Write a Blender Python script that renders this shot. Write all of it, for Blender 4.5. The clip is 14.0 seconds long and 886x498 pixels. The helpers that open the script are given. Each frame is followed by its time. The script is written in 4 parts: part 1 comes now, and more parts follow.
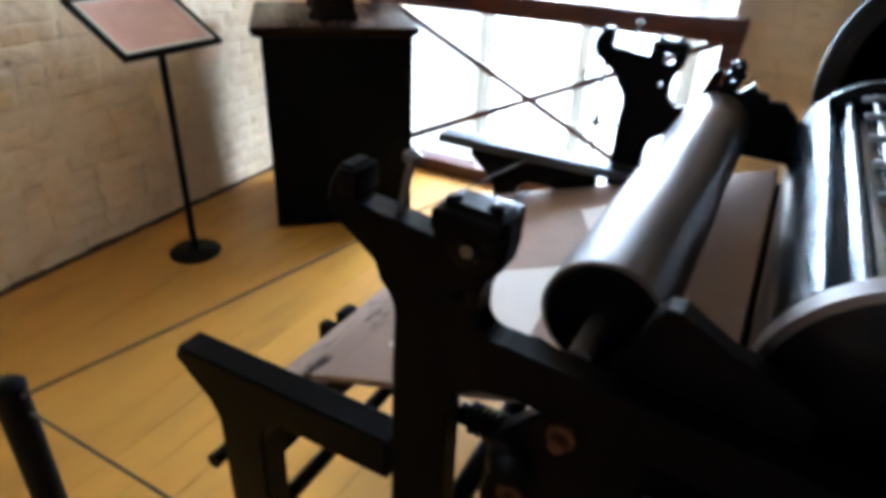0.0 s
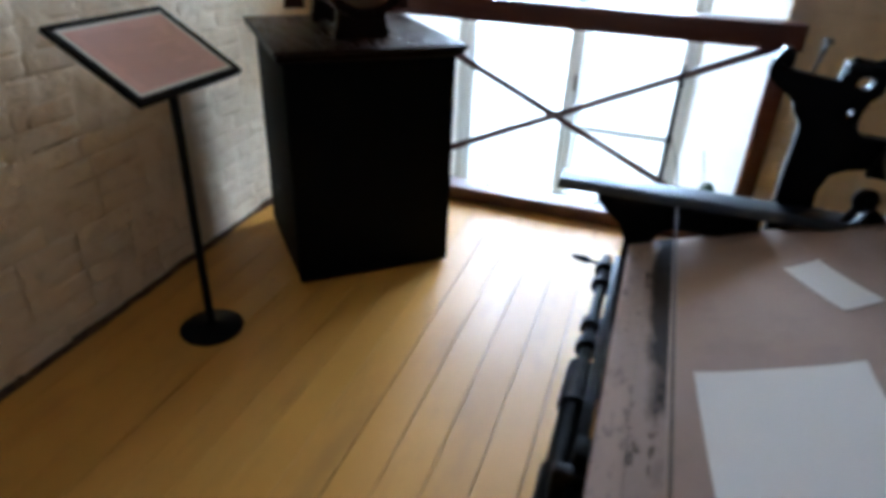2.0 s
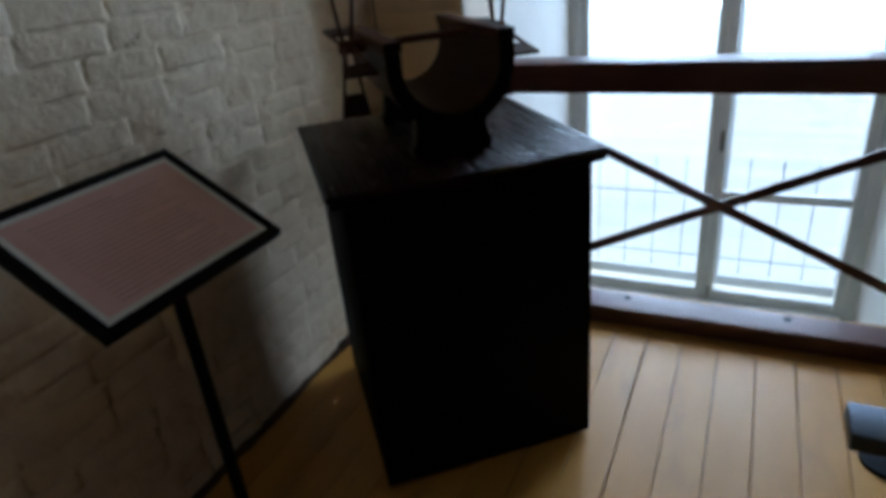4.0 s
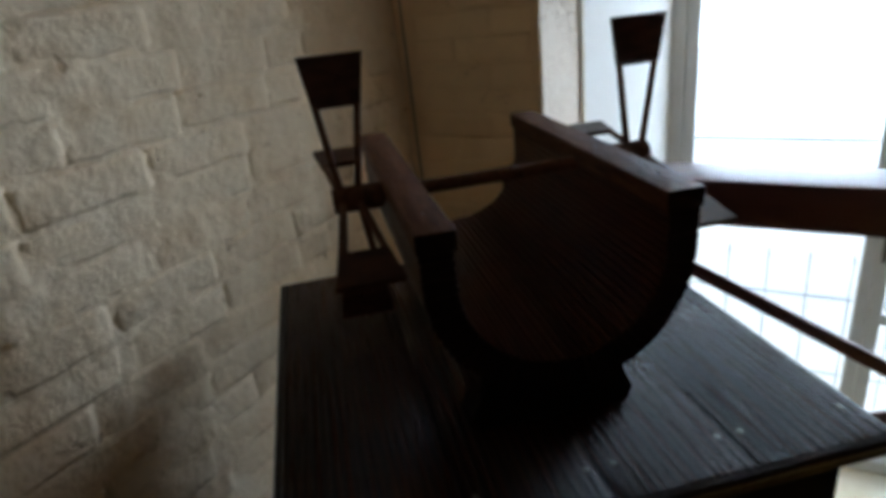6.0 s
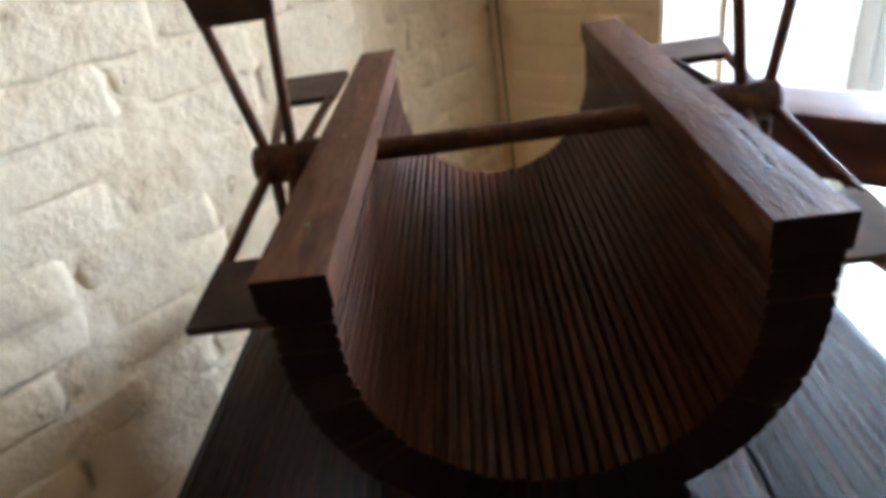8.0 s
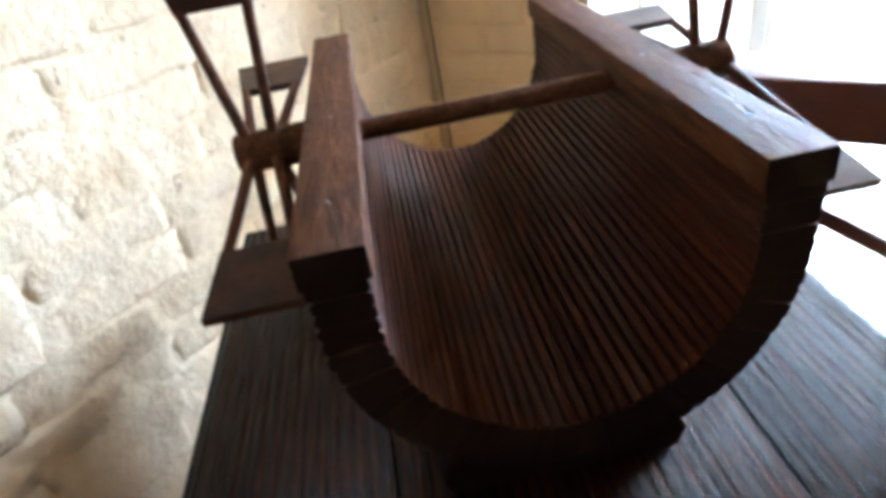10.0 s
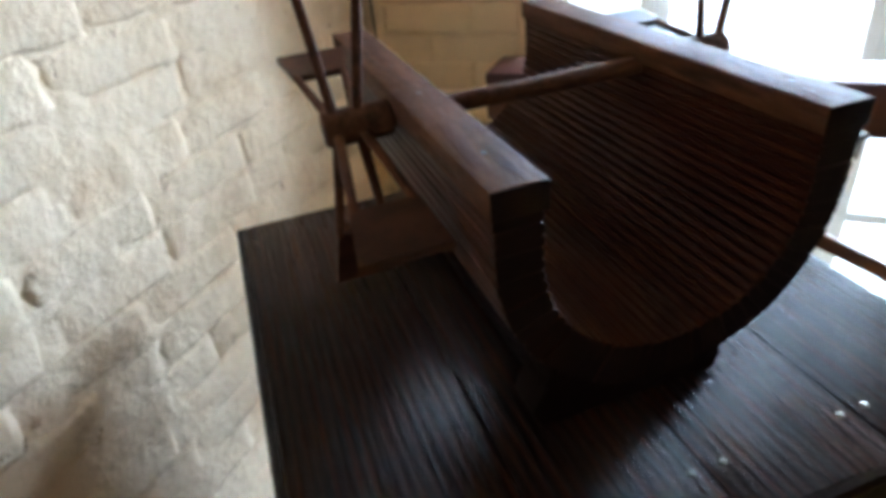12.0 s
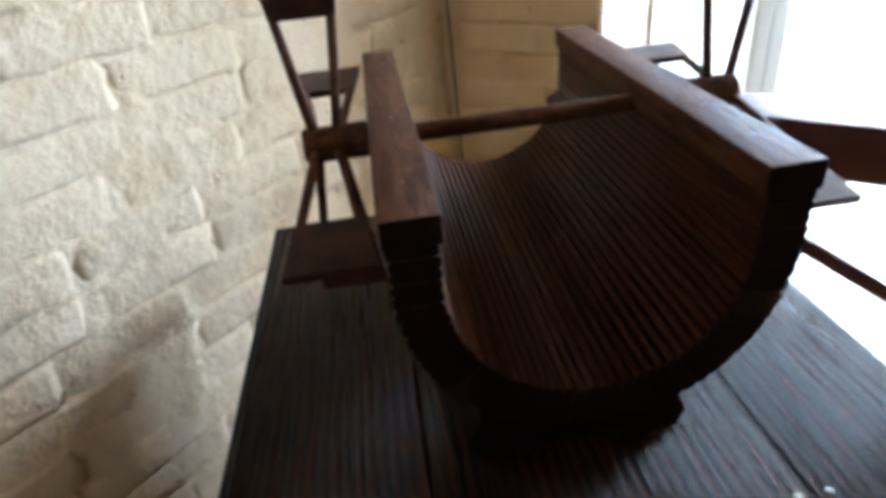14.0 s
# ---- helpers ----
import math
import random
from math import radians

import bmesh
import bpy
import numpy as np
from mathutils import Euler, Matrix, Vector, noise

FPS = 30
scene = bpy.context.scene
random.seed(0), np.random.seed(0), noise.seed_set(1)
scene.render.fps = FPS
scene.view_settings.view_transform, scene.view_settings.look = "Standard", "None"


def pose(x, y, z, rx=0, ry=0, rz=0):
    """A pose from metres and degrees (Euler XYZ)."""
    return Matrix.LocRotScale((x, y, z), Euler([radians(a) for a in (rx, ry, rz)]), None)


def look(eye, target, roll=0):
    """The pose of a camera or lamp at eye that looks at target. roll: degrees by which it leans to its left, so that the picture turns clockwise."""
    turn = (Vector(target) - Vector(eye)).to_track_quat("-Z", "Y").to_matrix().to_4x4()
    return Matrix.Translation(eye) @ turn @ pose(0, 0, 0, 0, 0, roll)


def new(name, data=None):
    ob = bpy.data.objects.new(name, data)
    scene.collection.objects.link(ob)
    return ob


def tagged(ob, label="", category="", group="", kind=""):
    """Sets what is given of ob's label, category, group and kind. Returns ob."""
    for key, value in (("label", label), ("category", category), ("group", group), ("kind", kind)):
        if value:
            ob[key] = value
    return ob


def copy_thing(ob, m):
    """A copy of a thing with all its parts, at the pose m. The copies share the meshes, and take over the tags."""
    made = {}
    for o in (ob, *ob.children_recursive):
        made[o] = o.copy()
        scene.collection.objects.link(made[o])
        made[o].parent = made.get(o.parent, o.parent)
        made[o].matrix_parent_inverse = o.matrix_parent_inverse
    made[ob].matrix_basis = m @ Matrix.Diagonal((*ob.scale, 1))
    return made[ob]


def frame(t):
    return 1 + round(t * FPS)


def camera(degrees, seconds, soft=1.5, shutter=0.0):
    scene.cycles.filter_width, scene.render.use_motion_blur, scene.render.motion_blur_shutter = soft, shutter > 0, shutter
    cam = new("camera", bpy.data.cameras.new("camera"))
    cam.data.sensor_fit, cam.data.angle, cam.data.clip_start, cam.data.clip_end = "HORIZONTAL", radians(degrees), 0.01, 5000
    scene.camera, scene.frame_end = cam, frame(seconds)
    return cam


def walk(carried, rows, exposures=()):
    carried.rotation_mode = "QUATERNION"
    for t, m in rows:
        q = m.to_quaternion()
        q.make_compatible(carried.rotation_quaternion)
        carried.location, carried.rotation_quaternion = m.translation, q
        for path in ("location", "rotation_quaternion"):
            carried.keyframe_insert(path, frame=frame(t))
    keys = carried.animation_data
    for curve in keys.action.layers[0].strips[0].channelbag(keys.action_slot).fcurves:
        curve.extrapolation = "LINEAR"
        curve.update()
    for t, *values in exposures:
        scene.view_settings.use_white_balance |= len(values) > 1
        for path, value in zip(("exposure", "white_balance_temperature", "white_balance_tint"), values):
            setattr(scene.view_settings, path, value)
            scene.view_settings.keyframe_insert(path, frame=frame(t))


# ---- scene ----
cam = camera(70.3, 14.0, soft=4.9, shutter=0.25)
PATH = [
    (0, (1.113, 0.512, 1.529), (0.301, 2.063, 0.563), 2.5),
    (0.2, (1.026, 0.565, 1.526), (0.177, 2.099, 0.563), -0.7),
    (0.5, (0.9, 0.621, 1.522), (0.054, 2.156, 0.558), 0.1),
    (1, (0.735, 0.651, 1.505), (0.083, 2.282, 0.548), 3.9),
    (1.5, (0.522, 0.62, 1.527), (0.129, 2.325, 0.559), 4.7),
    (2, (0.297, 0.652, 1.506), (-0.235, 2.321, 0.541), 2.6),
    (2.5, (0.13, 0.843, 1.515), (-0.655, 2.442, 0.606), -4.5),
    (2.7, (0.076, 0.908, 1.519), (-0.717, 2.54, 0.677), -4.4),
    (5, (-0.295, 1.997, 1.548), (-1.156, 3.578, 0.677), -6.7),
    (5.5, (-0.468, 2.192, 1.588), (-1.32, 3.849, 0.862), -5.1),
    (6, (-0.575, 2.339, 1.572), (-1.53, 3.923, 0.809), -6.2),
    (6.5, (-0.616, 2.528, 1.57), (-1.855, 3.927, 0.857), -6.3),
    (7, (-0.616, 2.66, 1.544), (-1.953, 3.907, 0.734), -8.9),
    (7.5, (-0.622, 2.708, 1.531), (-1.915, 3.93, 0.617), -8.6),
    (8, (-0.613, 2.721, 1.516), (-1.87, 3.917, 0.521), -9.3),
    (10.5, (-0.687, 2.609, 1.526), (-1.692, 3.967, 0.454), -10.2),
    (11, (-0.76, 2.529, 1.535), (-1.705, 3.943, 0.482), -9.1),
    (11.5, (-0.79, 2.489, 1.534), (-1.621, 3.974, 0.483), -7.7),
    (12, (-0.789, 2.492, 1.532), (-1.514, 4.029, 0.477), -6.3),
    (12.5, (-0.782, 2.492, 1.532), (-1.49, 4.034, 0.474), -6.8),
    (13, (-0.782, 2.489, 1.528), (-1.382, 4.053, 0.435), -3.7),
    (13.5, (-0.756, 2.503, 1.534), (-1.505, 4.021, 0.47), -6.3),
    (14, (-0.642, 2.562, 1.537), (-1.689, 3.946, 0.543), -6.2),
]

EXPOSURES = [(0, -0.22, 5150, 8), (0.5, -0.22, 5150, 8), (1, -0.97, 5150, 8), (1.5, -1.37, 4950, 8), (2, -1.27, 4950, 8), (2.5, -1.87, 4850, 6), (5, -3.03, 5100, 6), (5.5, -2.82, 5300, 7), (6, -2.67, 5500, 8), (6.5, -1.89, 5400, 9),
             (7, -1.54, 5400, 9), (7.5, -1.19, 5300, 9), (8, -0.7, 5300, 9), (10.3, -0.1, 5200, 9), (10.6, -0.1, 5200, 9), (11, -0.55, 5200, 8), (11.5, -0.75, 5100, 8), (13, -0.75, 5100, 8), (14, -0.75, 5200, 8)]
walk(cam, [(t, look(e, g, r)) for t, e, g, r in PATH], EXPOSURES)

# ---- world and light ----
world = bpy.data.worlds.new("sky")
scene.world = world
world.use_nodes = True
wn = world.node_tree.nodes
sky = wn.new("ShaderNodeTexSky")
sky.sky_type, sky.sun_disc = "NISHITA", False
sky.sun_elevation, sky.sun_rotation = radians(62), radians(160)
world.node_tree.links.new(sky.outputs[0], wn["Background"].inputs[0])
wn["Background"].inputs[1].default_value = 0.12


def area_lamp(name, m, w, h, power, colour):
    d = bpy.data.lights.new(name, "AREA")
    d.shape, d.size, d.size_y, d.energy, d.color = "RECTANGLE", w, h, power, colour
    ob = new(name, d)
    ob.matrix_basis = m
    return ob


sun = bpy.data.lights.new("sun", "SUN")
sun.energy, sun.angle, sun.color = 8.0, radians(12), (1, 0.96, 0.9)
new("sun", sun).matrix_basis = pose(0, 0, 8, 28, 0, -20)
area_lamp("window_daylight", look((-0.26, 5.53, 1.45), (-0.26, 0, 0.6)), 1.6, 1.8, 260, (0.80, 0.91, 1.0))
# added fill from behind the camera, standing in for unseen room light
area_lamp("rear_fill", look((1.4, -3.12, 1.7), (0.3, 3, 1.3)), 1.5, 1.6, 26, (1.0, 0.92, 0.80))


# ---- materials ----
def material(name, colour, rough=0.6, metal=0.0, second=None, scale=6.0, stretch=(1, 1, 1), amount=0.5, fine=60.0, fine_mix=0.12,
             bump=0.2, bump_depth=0.004, third=None, third_scale=2.0, third_amount=0.4, rough_var=0.1, local=False, per_object=0.0, sharp=0.12, coat=0.0, spec=0.5, cracks=None, blot=None, grain=None, cover=0.0, pits=None):
    mat = bpy.data.materials.new(name)
    mat.use_nodes = True
    nt = mat.node_tree
    N, L = nt.nodes.new, nt.links.new
    bsdf = nt.nodes["Principled BSDF"]
    if local:
        src = N("ShaderNodeTexCoord").outputs["Object"]
    else:
        src = N("ShaderNodeNewGeometry").outputs["Position"]
    mp = N("ShaderNodeMapping")
    mp.inputs["Scale"].default_value = stretch
    L(src, mp.inputs[0])
    vec = mp.outputs[0]
    if per_object:
        info = N("ShaderNodeObjectInfo")
        add = N("ShaderNodeVectorMath")
        add.operation = "MULTIPLY_ADD"
        add.inputs[1].default_value = (37.0, 11.0, 23.0)
        L(info.outputs["Random"], add.inputs[0])
        L(vec, add.inputs[2])
        vec = add.outputs[0]

    def noise_node(sc, detail=6.0, v=vec):
        n = N("ShaderNodeTexNoise")
        n.inputs["Scale"].default_value, n.inputs["Detail"].default_value, n.inputs["Roughness"].default_value = sc, detail, 0.62
        L(v, n.inputs["Vector"])
        return n.outputs["Fac"]

    def ramp(fac, lo, hi):
        r = N("ShaderNodeMapRange")
        r.inputs[1].default_value, r.inputs[2].default_value = lo, hi
        L(fac, r.inputs[0])
        return r.outputs[0]

    def mix(fac, a, b):
        m = N("ShaderNodeMix")
        m.data_type = "RGBA"
        for sock, v in ((m.inputs[0], fac), (m.inputs[6], a), (m.inputs[7], b)):
            if isinstance(v, (tuple, list)):
                sock.default_value = (*v, 1)
            elif isinstance(v, float):
                sock.default_value = v
            else:
                L(v, sock)
        return m.outputs[2]

    def times(fac, k):
        m = N("ShaderNodeMath")
        m.operation = "MULTIPLY"
        m.inputs[1].default_value = k
        L(fac, m.inputs[0])
        return m.outputs[0]

    second = second or tuple(c * 0.6 for c in colour)
    big = noise_node(scale)
    col = mix(times(ramp(big, 0.5 + cover - sharp, 0.5 + cover + sharp), amount), colour, second)
    if third:
        col = mix(times(ramp(noise_node(third_scale, 8.0), 0.52, 0.70), third_amount), col, third)
    if blot:
        # one bare patch with a ragged rim: its middle, its radii and its colour
        middle, radii, tone = blot
        sub = N("ShaderNodeVectorMath")
        sub.operation = "SUBTRACT"
        sub.inputs[1].default_value = middle
        L(src, sub.inputs[0])
        div = N("ShaderNodeVectorMath")
        div.operation = "DIVIDE"
        div.inputs[1].default_value = radii
        L(sub.outputs[0], div.inputs[0])
        far = N("ShaderNodeVectorMath")
        far.operation = "LENGTH"
        L(div.outputs[0], far.inputs[0])
        rag = N("ShaderNodeMath")
        rag.operation = "ADD"
        L(far.outputs["Value"], rag.inputs[0])
        L(noise_node(11.0, 8.0), rag.inputs[1])
        keep = N("ShaderNodeMapRange")
        keep.inputs[1].default_value, keep.inputs[2].default_value, keep.inputs[3].default_value, keep.inputs[4].default_value = 1.15, 1.5, 0.96, 0.0
        L(rag.outputs[0], keep.inputs[0])
        col = mix(keep.outputs[0], col, tone)
    pit = None
    if pits:
        # chips and hollows that have lost their paint
        tone, often, least = pits
        pit = ramp(noise_node(often, 5.0), least, least + 0.06)
        col = mix(times(pit, 0.65), col, tone)
    rings = None
    if grain:
        # long growth rings: bands across the piece, how far they wander, their tone and its strength
        bands, wander, tone, strong = grain
        gm = N("ShaderNodeMapping")
        gm.inputs["Scale"].default_value = (1, 0.13, 1)
        L(src, gm.inputs[0])
        gv = gm.outputs[0]
        if per_object:
            shift = N("ShaderNodeVectorMath")
            shift.operation = "MULTIPLY_ADD"
            shift.inputs[1].default_value = (5.0, 9.0, 3.0)
            L(info.outputs["Random"], shift.inputs[0])
            L(gv, shift.inputs[2])
            gv = shift.outputs[0]
        wave = N("ShaderNodeTexWave")
        wave.inputs["Scale"].default_value, wave.inputs["Distortion"].default_value = bands, wander
        wave.inputs["Detail"].default_value, wave.inputs["Detail Scale"].default_value = 3.0, 0.22
        L(gv, wave.inputs["Vector"])
        rings = wave.outputs["Fac"]
        col = mix(times(ramp(rings, 0.30, 0.85), strong), col, tone)
    crack = None
    if cracks:
        cm = N("ShaderNodeMapping")
        cm.inputs["Scale"].default_value = (0.6, 0.75, 1.5)
        L(src, cm.inputs[0])
        n = N("ShaderNodeMath")
        n.operation = "SUBTRACT"
        n.inputs[1].default_value = 0.5
        L(noise_node(6.5, 7.0, cm.outputs[0]), n.inputs[0])
        ab = N("ShaderNodeMath")
        ab.operation = "ABSOLUTE"
        L(n.outputs[0], ab.inputs[0])
        line = N("ShaderNodeMapRange")
        line.inputs[1].default_value, line.inputs[2].default_value, line.inputs[3].default_value, line.inputs[4].default_value = 0.0, 0.013, 1.0, 0.0
        L(ab.outputs[0], line.inputs[0])
        gate = N("ShaderNodeMath")
        gate.operation = "MULTIPLY"
        L(line.outputs[0], gate.inputs[0])
        L(ramp(noise_node(3.1, 3.0, cm.outputs[0]), 0.47, 0.60), gate.inputs[1])
        crack = gate.outputs[0]
        col = mix(times(crack, 0.55), col, cracks)
    small = noise_node(fine, 4.0)
    col = mix(times(small, fine_mix), col, tuple(c * 0.35 for c in colour))
    if per_object:
        hsv = N("ShaderNodeHueSaturation")
        r = N("ShaderNodeMapRange")
        r.inputs[3].default_value, r.inputs[4].default_value = 1 - per_object, 1 + per_object
        L(info.outputs["Random"], r.inputs[0])
        L(r.outputs[0], hsv.inputs["Value"])
        L(col, hsv.inputs["Color"])
        col = hsv.outputs[0]
    L(col, bsdf.inputs["Base Color"])
    rr = N("ShaderNodeMapRange")
    rr.inputs[3].default_value, rr.inputs[4].default_value = max(rough - rough_var, 0.03), min(rough + rough_var, 1)
    L(small if rough > 0.5 else big, rr.inputs[0])
    L(rr.outputs[0], bsdf.inputs["Roughness"])
    bsdf.inputs["Metallic"].default_value = metal
    bsdf.inputs["Coat Weight"].default_value = coat
    bsdf.inputs["Specular IOR Level"].default_value = spec
    if bump:
        b1 = N("ShaderNodeBump")
        b1.inputs["Strength"].default_value, b1.inputs["Distance"].default_value = bump, bump_depth
        L(big, b1.inputs["Height"])
        b2 = N("ShaderNodeBump")
        b2.inputs["Strength"].default_value, b2.inputs["Distance"].default_value = bump, bump_depth * 0.35
        L(small, b2.inputs["Height"])
        L(b1.outputs[0], b2.inputs["Normal"])
        last = b2
        if pit:
            b5 = N("ShaderNodeBump")
            b5.invert = True
            b5.inputs["Strength"].default_value, b5.inputs["Distance"].default_value = 0.9, min(0.12 / often, 0.006)
            L(pit, b5.inputs["Height"])
            L(last.outputs[0], b5.inputs["Normal"])
            last = b5
        if rings:
            b4 = N("ShaderNodeBump")
            b4.inputs["Strength"].default_value, b4.inputs["Distance"].default_value = 0.45, 0.0012
            L(rings, b4.inputs["Height"])
            L(last.outputs[0], b4.inputs["Normal"])
            last = b4
        if crack:
            b3 = N("ShaderNodeBump")
            b3.invert = True
            b3.inputs["Strength"].default_value, b3.inputs["Distance"].default_value = 0.9, 0.006
            L(crack, b3.inputs["Height"])
            L(last.outputs[0], b3.inputs["Normal"])
            last = b3
        L(last.outputs[0], bsdf.inputs["Normal"])
    return mat


LIME = material("limewashed_brick", (0.89, 0.735, 0.52), 0.9, second=(0.85, 0.66, 0.42), scale=13.0, amount=0.65, fine=46, fine_mix=0.12, bump=1.0, bump_depth=0.013,
                third=(0.62, 0.41, 0.20), third_scale=8.0, third_amount=0.5, sharp=0.2, pits=((0.42, 0.25, 0.11), 15.0, 0.665))
MORTAR = material("dirty_painted_mortar", (0.80, 0.66, 0.48), 0.95, second=(0.56, 0.38, 0.20), scale=9.0, amount=0.7, fine=60, fine_mix=0.2, bump=0.9, bump_depth=0.012, sharp=0.10)
LIME_TAN = material("yellowed_limewash", (0.95, 0.72, 0.43), 0.9, second=(0.91, 0.67, 0.38), scale=5.0, amount=0.6, fine=40, fine_mix=0.06, bump=0.6, bump_depth=0.012,
                    third=(0.66, 0.47, 0.27), third_scale=4.0, third_amount=0.35, cracks=(0.5, 0.33, 0.17))
LIME_GREY = material("dusty_limewash", (0.88, 0.77, 0.64), 0.9, second=(0.82, 0.70, 0.57), scale=5.0, amount=0.6, fine=40, fine_mix=0.06, bump=0.6, bump_depth=0.012,
                     third=(0.64, 0.50, 0.36), third_scale=4.0, third_amount=0.3, cracks=(0.5, 0.36, 0.22))
FARWALL = material("aged_limewash", (0.70, 0.60, 0.46), 0.9, second=(0.60, 0.50, 0.36), scale=2.0, fine=50, bump=0.3)
CEILING = material("old_ceiling_limewash", (0.62, 0.55, 0.44), 0.9, second=(0.52, 0.45, 0.35), scale=2.0, fine=50, bump=0.3)
PLASTER = material("white_plaster", (0.78, 0.76, 0.72), 0.9, second=(0.7, 0.66, 0.6), scale=2.0, fine=50, bump=0.3)
FLOOR = material("ochre_floor_paint", (0.63, 0.32, 0.050), 0.42, second=(0.53, 0.248, 0.036), scale=2.4, stretch=(1, 0.28, 1), amount=0.5, fine=26, fine_mix=0.10, bump=0.12, bump_depth=0.003,
                 third=(0.22, 0.12, 0.04), third_scale=7.0, third_amount=0.30, per_object=0.04, spec=0.38, pits=((0.10, 0.055, 0.02), 34.0, 0.70))
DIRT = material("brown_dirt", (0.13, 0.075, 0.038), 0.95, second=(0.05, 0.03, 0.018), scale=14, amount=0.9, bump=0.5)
GAP = material("dark_floor_gap", (0.03, 0.018, 0.01), 0.95, bump=0)
IRON = material("black_cast_iron", (0.0016, 0.0016, 0.0020), 0.34, second=(0.0036, 0.0034, 0.0036), scale=12, fine=120, bump=0.35, bump_depth=0.002, rough_var=0.12, spec=0.06)
WORN_IRON = material("worn_grey_iron", (0.10, 0.12, 0.15), 0.46, 1.0, second=(0.065, 0.078, 0.10), scale=9, fine=90, bump=0.1, bump_depth=0.001)
STEEL = material("worn_steel", (0.078, 0.070, 0.070), 0.36, 0.5, second=(0.10, 0.070, 0.056), scale=5.0, stretch=(1, 0.5, 1), amount=0.85, fine=30, fine_mix=0.25, bump=0.12, bump_depth=0.0015, third=(0.11, 0.072, 0.05), third_scale=7, third_amount=0.7, rough_var=0.10, spec=0.3)
BRIGHT = material("bright_steel", (0.020, 0.026, 0.036), 0.18, 1.0, second=(0.010, 0.012, 0.016), scale=8, bump=0.05, bump_depth=0.001)
ROD = material("dull_steel", (0.2, 0.2, 0.21), 0.4, 1.0, bump=0.1, bump_depth=0.001)
DARKWOOD = material("dark_stained_wood", (0.013, 0.0048, 0.0027), 0.36, second=(0.006, 0.003, 0.002), scale=9.0, stretch=(9, 0.9, 9), amount=0.9, fine=60, fine_mix=0.3, bump=0.5, bump_depth=0.003, local=True, sharp=0.16, spec=0.12)
SLABWOOD = material("varnished_slab_wood", (0.040, 0.0135, 0.0062), 0.28, second=(0.004, 0.0018, 0.0013), scale=8.0, stretch=(17, 0.6, 8), amount=0.95, fine=50, fine_mix=0.3, bump=0.85, bump_depth=0.004, local=True, per_object=0.15, sharp=0.14, spec=0.075, grain=(24.0, 10.0, (0.004, 0.0018, 0.0013), 0.75))
STAVE = material("reddish_stave_wood", (0.062, 0.0165, 0.0062), 0.42, second=(0.014, 0.0045, 0.0022), scale=10.0, stretch=(10, 0.8, 10), amount=0.6, fine=60, fine_mix=0.3, bump=0.3, bump_depth=0.002, local=True, per_object=0.16, spec=0.14)
REDWOOD = material("red_brown_wood", (0.155, 0.062, 0.026), 0.56, second=(0.075, 0.025, 0.012), scale=10.0, stretch=(8, 1.2, 8), amount=0.85, fine=40, fine_mix=0.55, bump=0.7, bump_depth=0.004, local=True,
                   third=(0.010, 0.006, 0.005), third_scale=7.0, third_amount=0.8, spec=0.13, rough_var=0.15, pits=((0.022, 0.011, 0.007), 4.5, 0.63))
# end grain of the trough, its colour lowered further for shade on the cut ends
SHADED_END = material("shaded_end_grain", (0.009, 0.0028, 0.0016), 0.7, second=(0.004, 0.0016, 0.0012), scale=40, fine=90, fine_mix=0.3, bump=0.3, bump_depth=0.001, local=True, spec=0.12)
PADDLEWOOD = material("stained_paddle_wood", (0.070, 0.024, 0.012), 0.42, second=(0.018, 0.007, 0.004), scale=9.0, stretch=(3, 3, 8), amount=0.85, fine=60, fine_mix=0.3, bump=0.35, bump_depth=0.002, local=True, spec=0.25)
PANEL = material("black_green_paint", (0.0035, 0.0038, 0.0038), 0.62, second=(0.0025, 0.0027, 0.0026), scale=5, bump=0.15, bump_depth=0.002, spec=0.04)
RAILWOOD = material("brown_painted_timber", (0.10, 0.030, 0.020), 0.42, second=(0.06, 0.018, 0.013), scale=6, stretch=(0.6, 6, 6), amount=0.7, bump=0.3, bump_depth=0.003)
KRAFT = material("brown_board", (0.52, 0.385, 0.315), 0.85, second=(0.48, 0.35, 0.285), scale=3, amount=0.7, fine=70, bump=0.15, bump_depth=0.002, third=(0.28, 0.205, 0.165), third_scale=5, third_amount=0.3, spec=0.06)
INKED = material("ink_stained_board", (0.52, 0.39, 0.32), 0.75, second=(0.020, 0.020, 0.021), scale=13, stretch=(1.6, 0.55, 1), amount=0.92, fine=90, fine_mix=0.3, bump=0.25, bump_depth=0.002, sharp=0.03, spec=0.05, blot=((0.430, 2.20, 0.65), (0.045, 0.66, 1.0), (0.012, 0.012, 0.013)), cover=0.09)
GREYWOOD = material("grey_board_edge", (0.62, 0.475, 0.40), 0.8, second=(0.53, 0.40, 0.335), scale=5, stretch=(2.5, 1, 2.5), amount=0.7, bump=0.3, bump_depth=0.002, third=(0.035, 0.034, 0.036), third_scale=16, third_amount=0.6, spec=0.06)
PAPER = material("old_paper", (0.95, 0.875, 0.80), 0.85, second=(0.92, 0.84, 0.76), scale=4, fine=90, fine_mix=0.02, bump=0, spec=0.2)
WHITEPAINT = material("white_window_paint", (0.80, 0.81, 0.80), 0.45, second=(0.70, 0.70, 0.66), scale=5, amount=0.5, bump=0.1, bump_depth=0.001)
SIGNPINK = material("pink_print", (0.88, 0.57, 0.50), 0.4, second=(0.82, 0.50, 0.43), scale=5, fine=60, bump=0, third=(0.70, 0.36, 0.28), third_scale=7, third_amount=0.4)
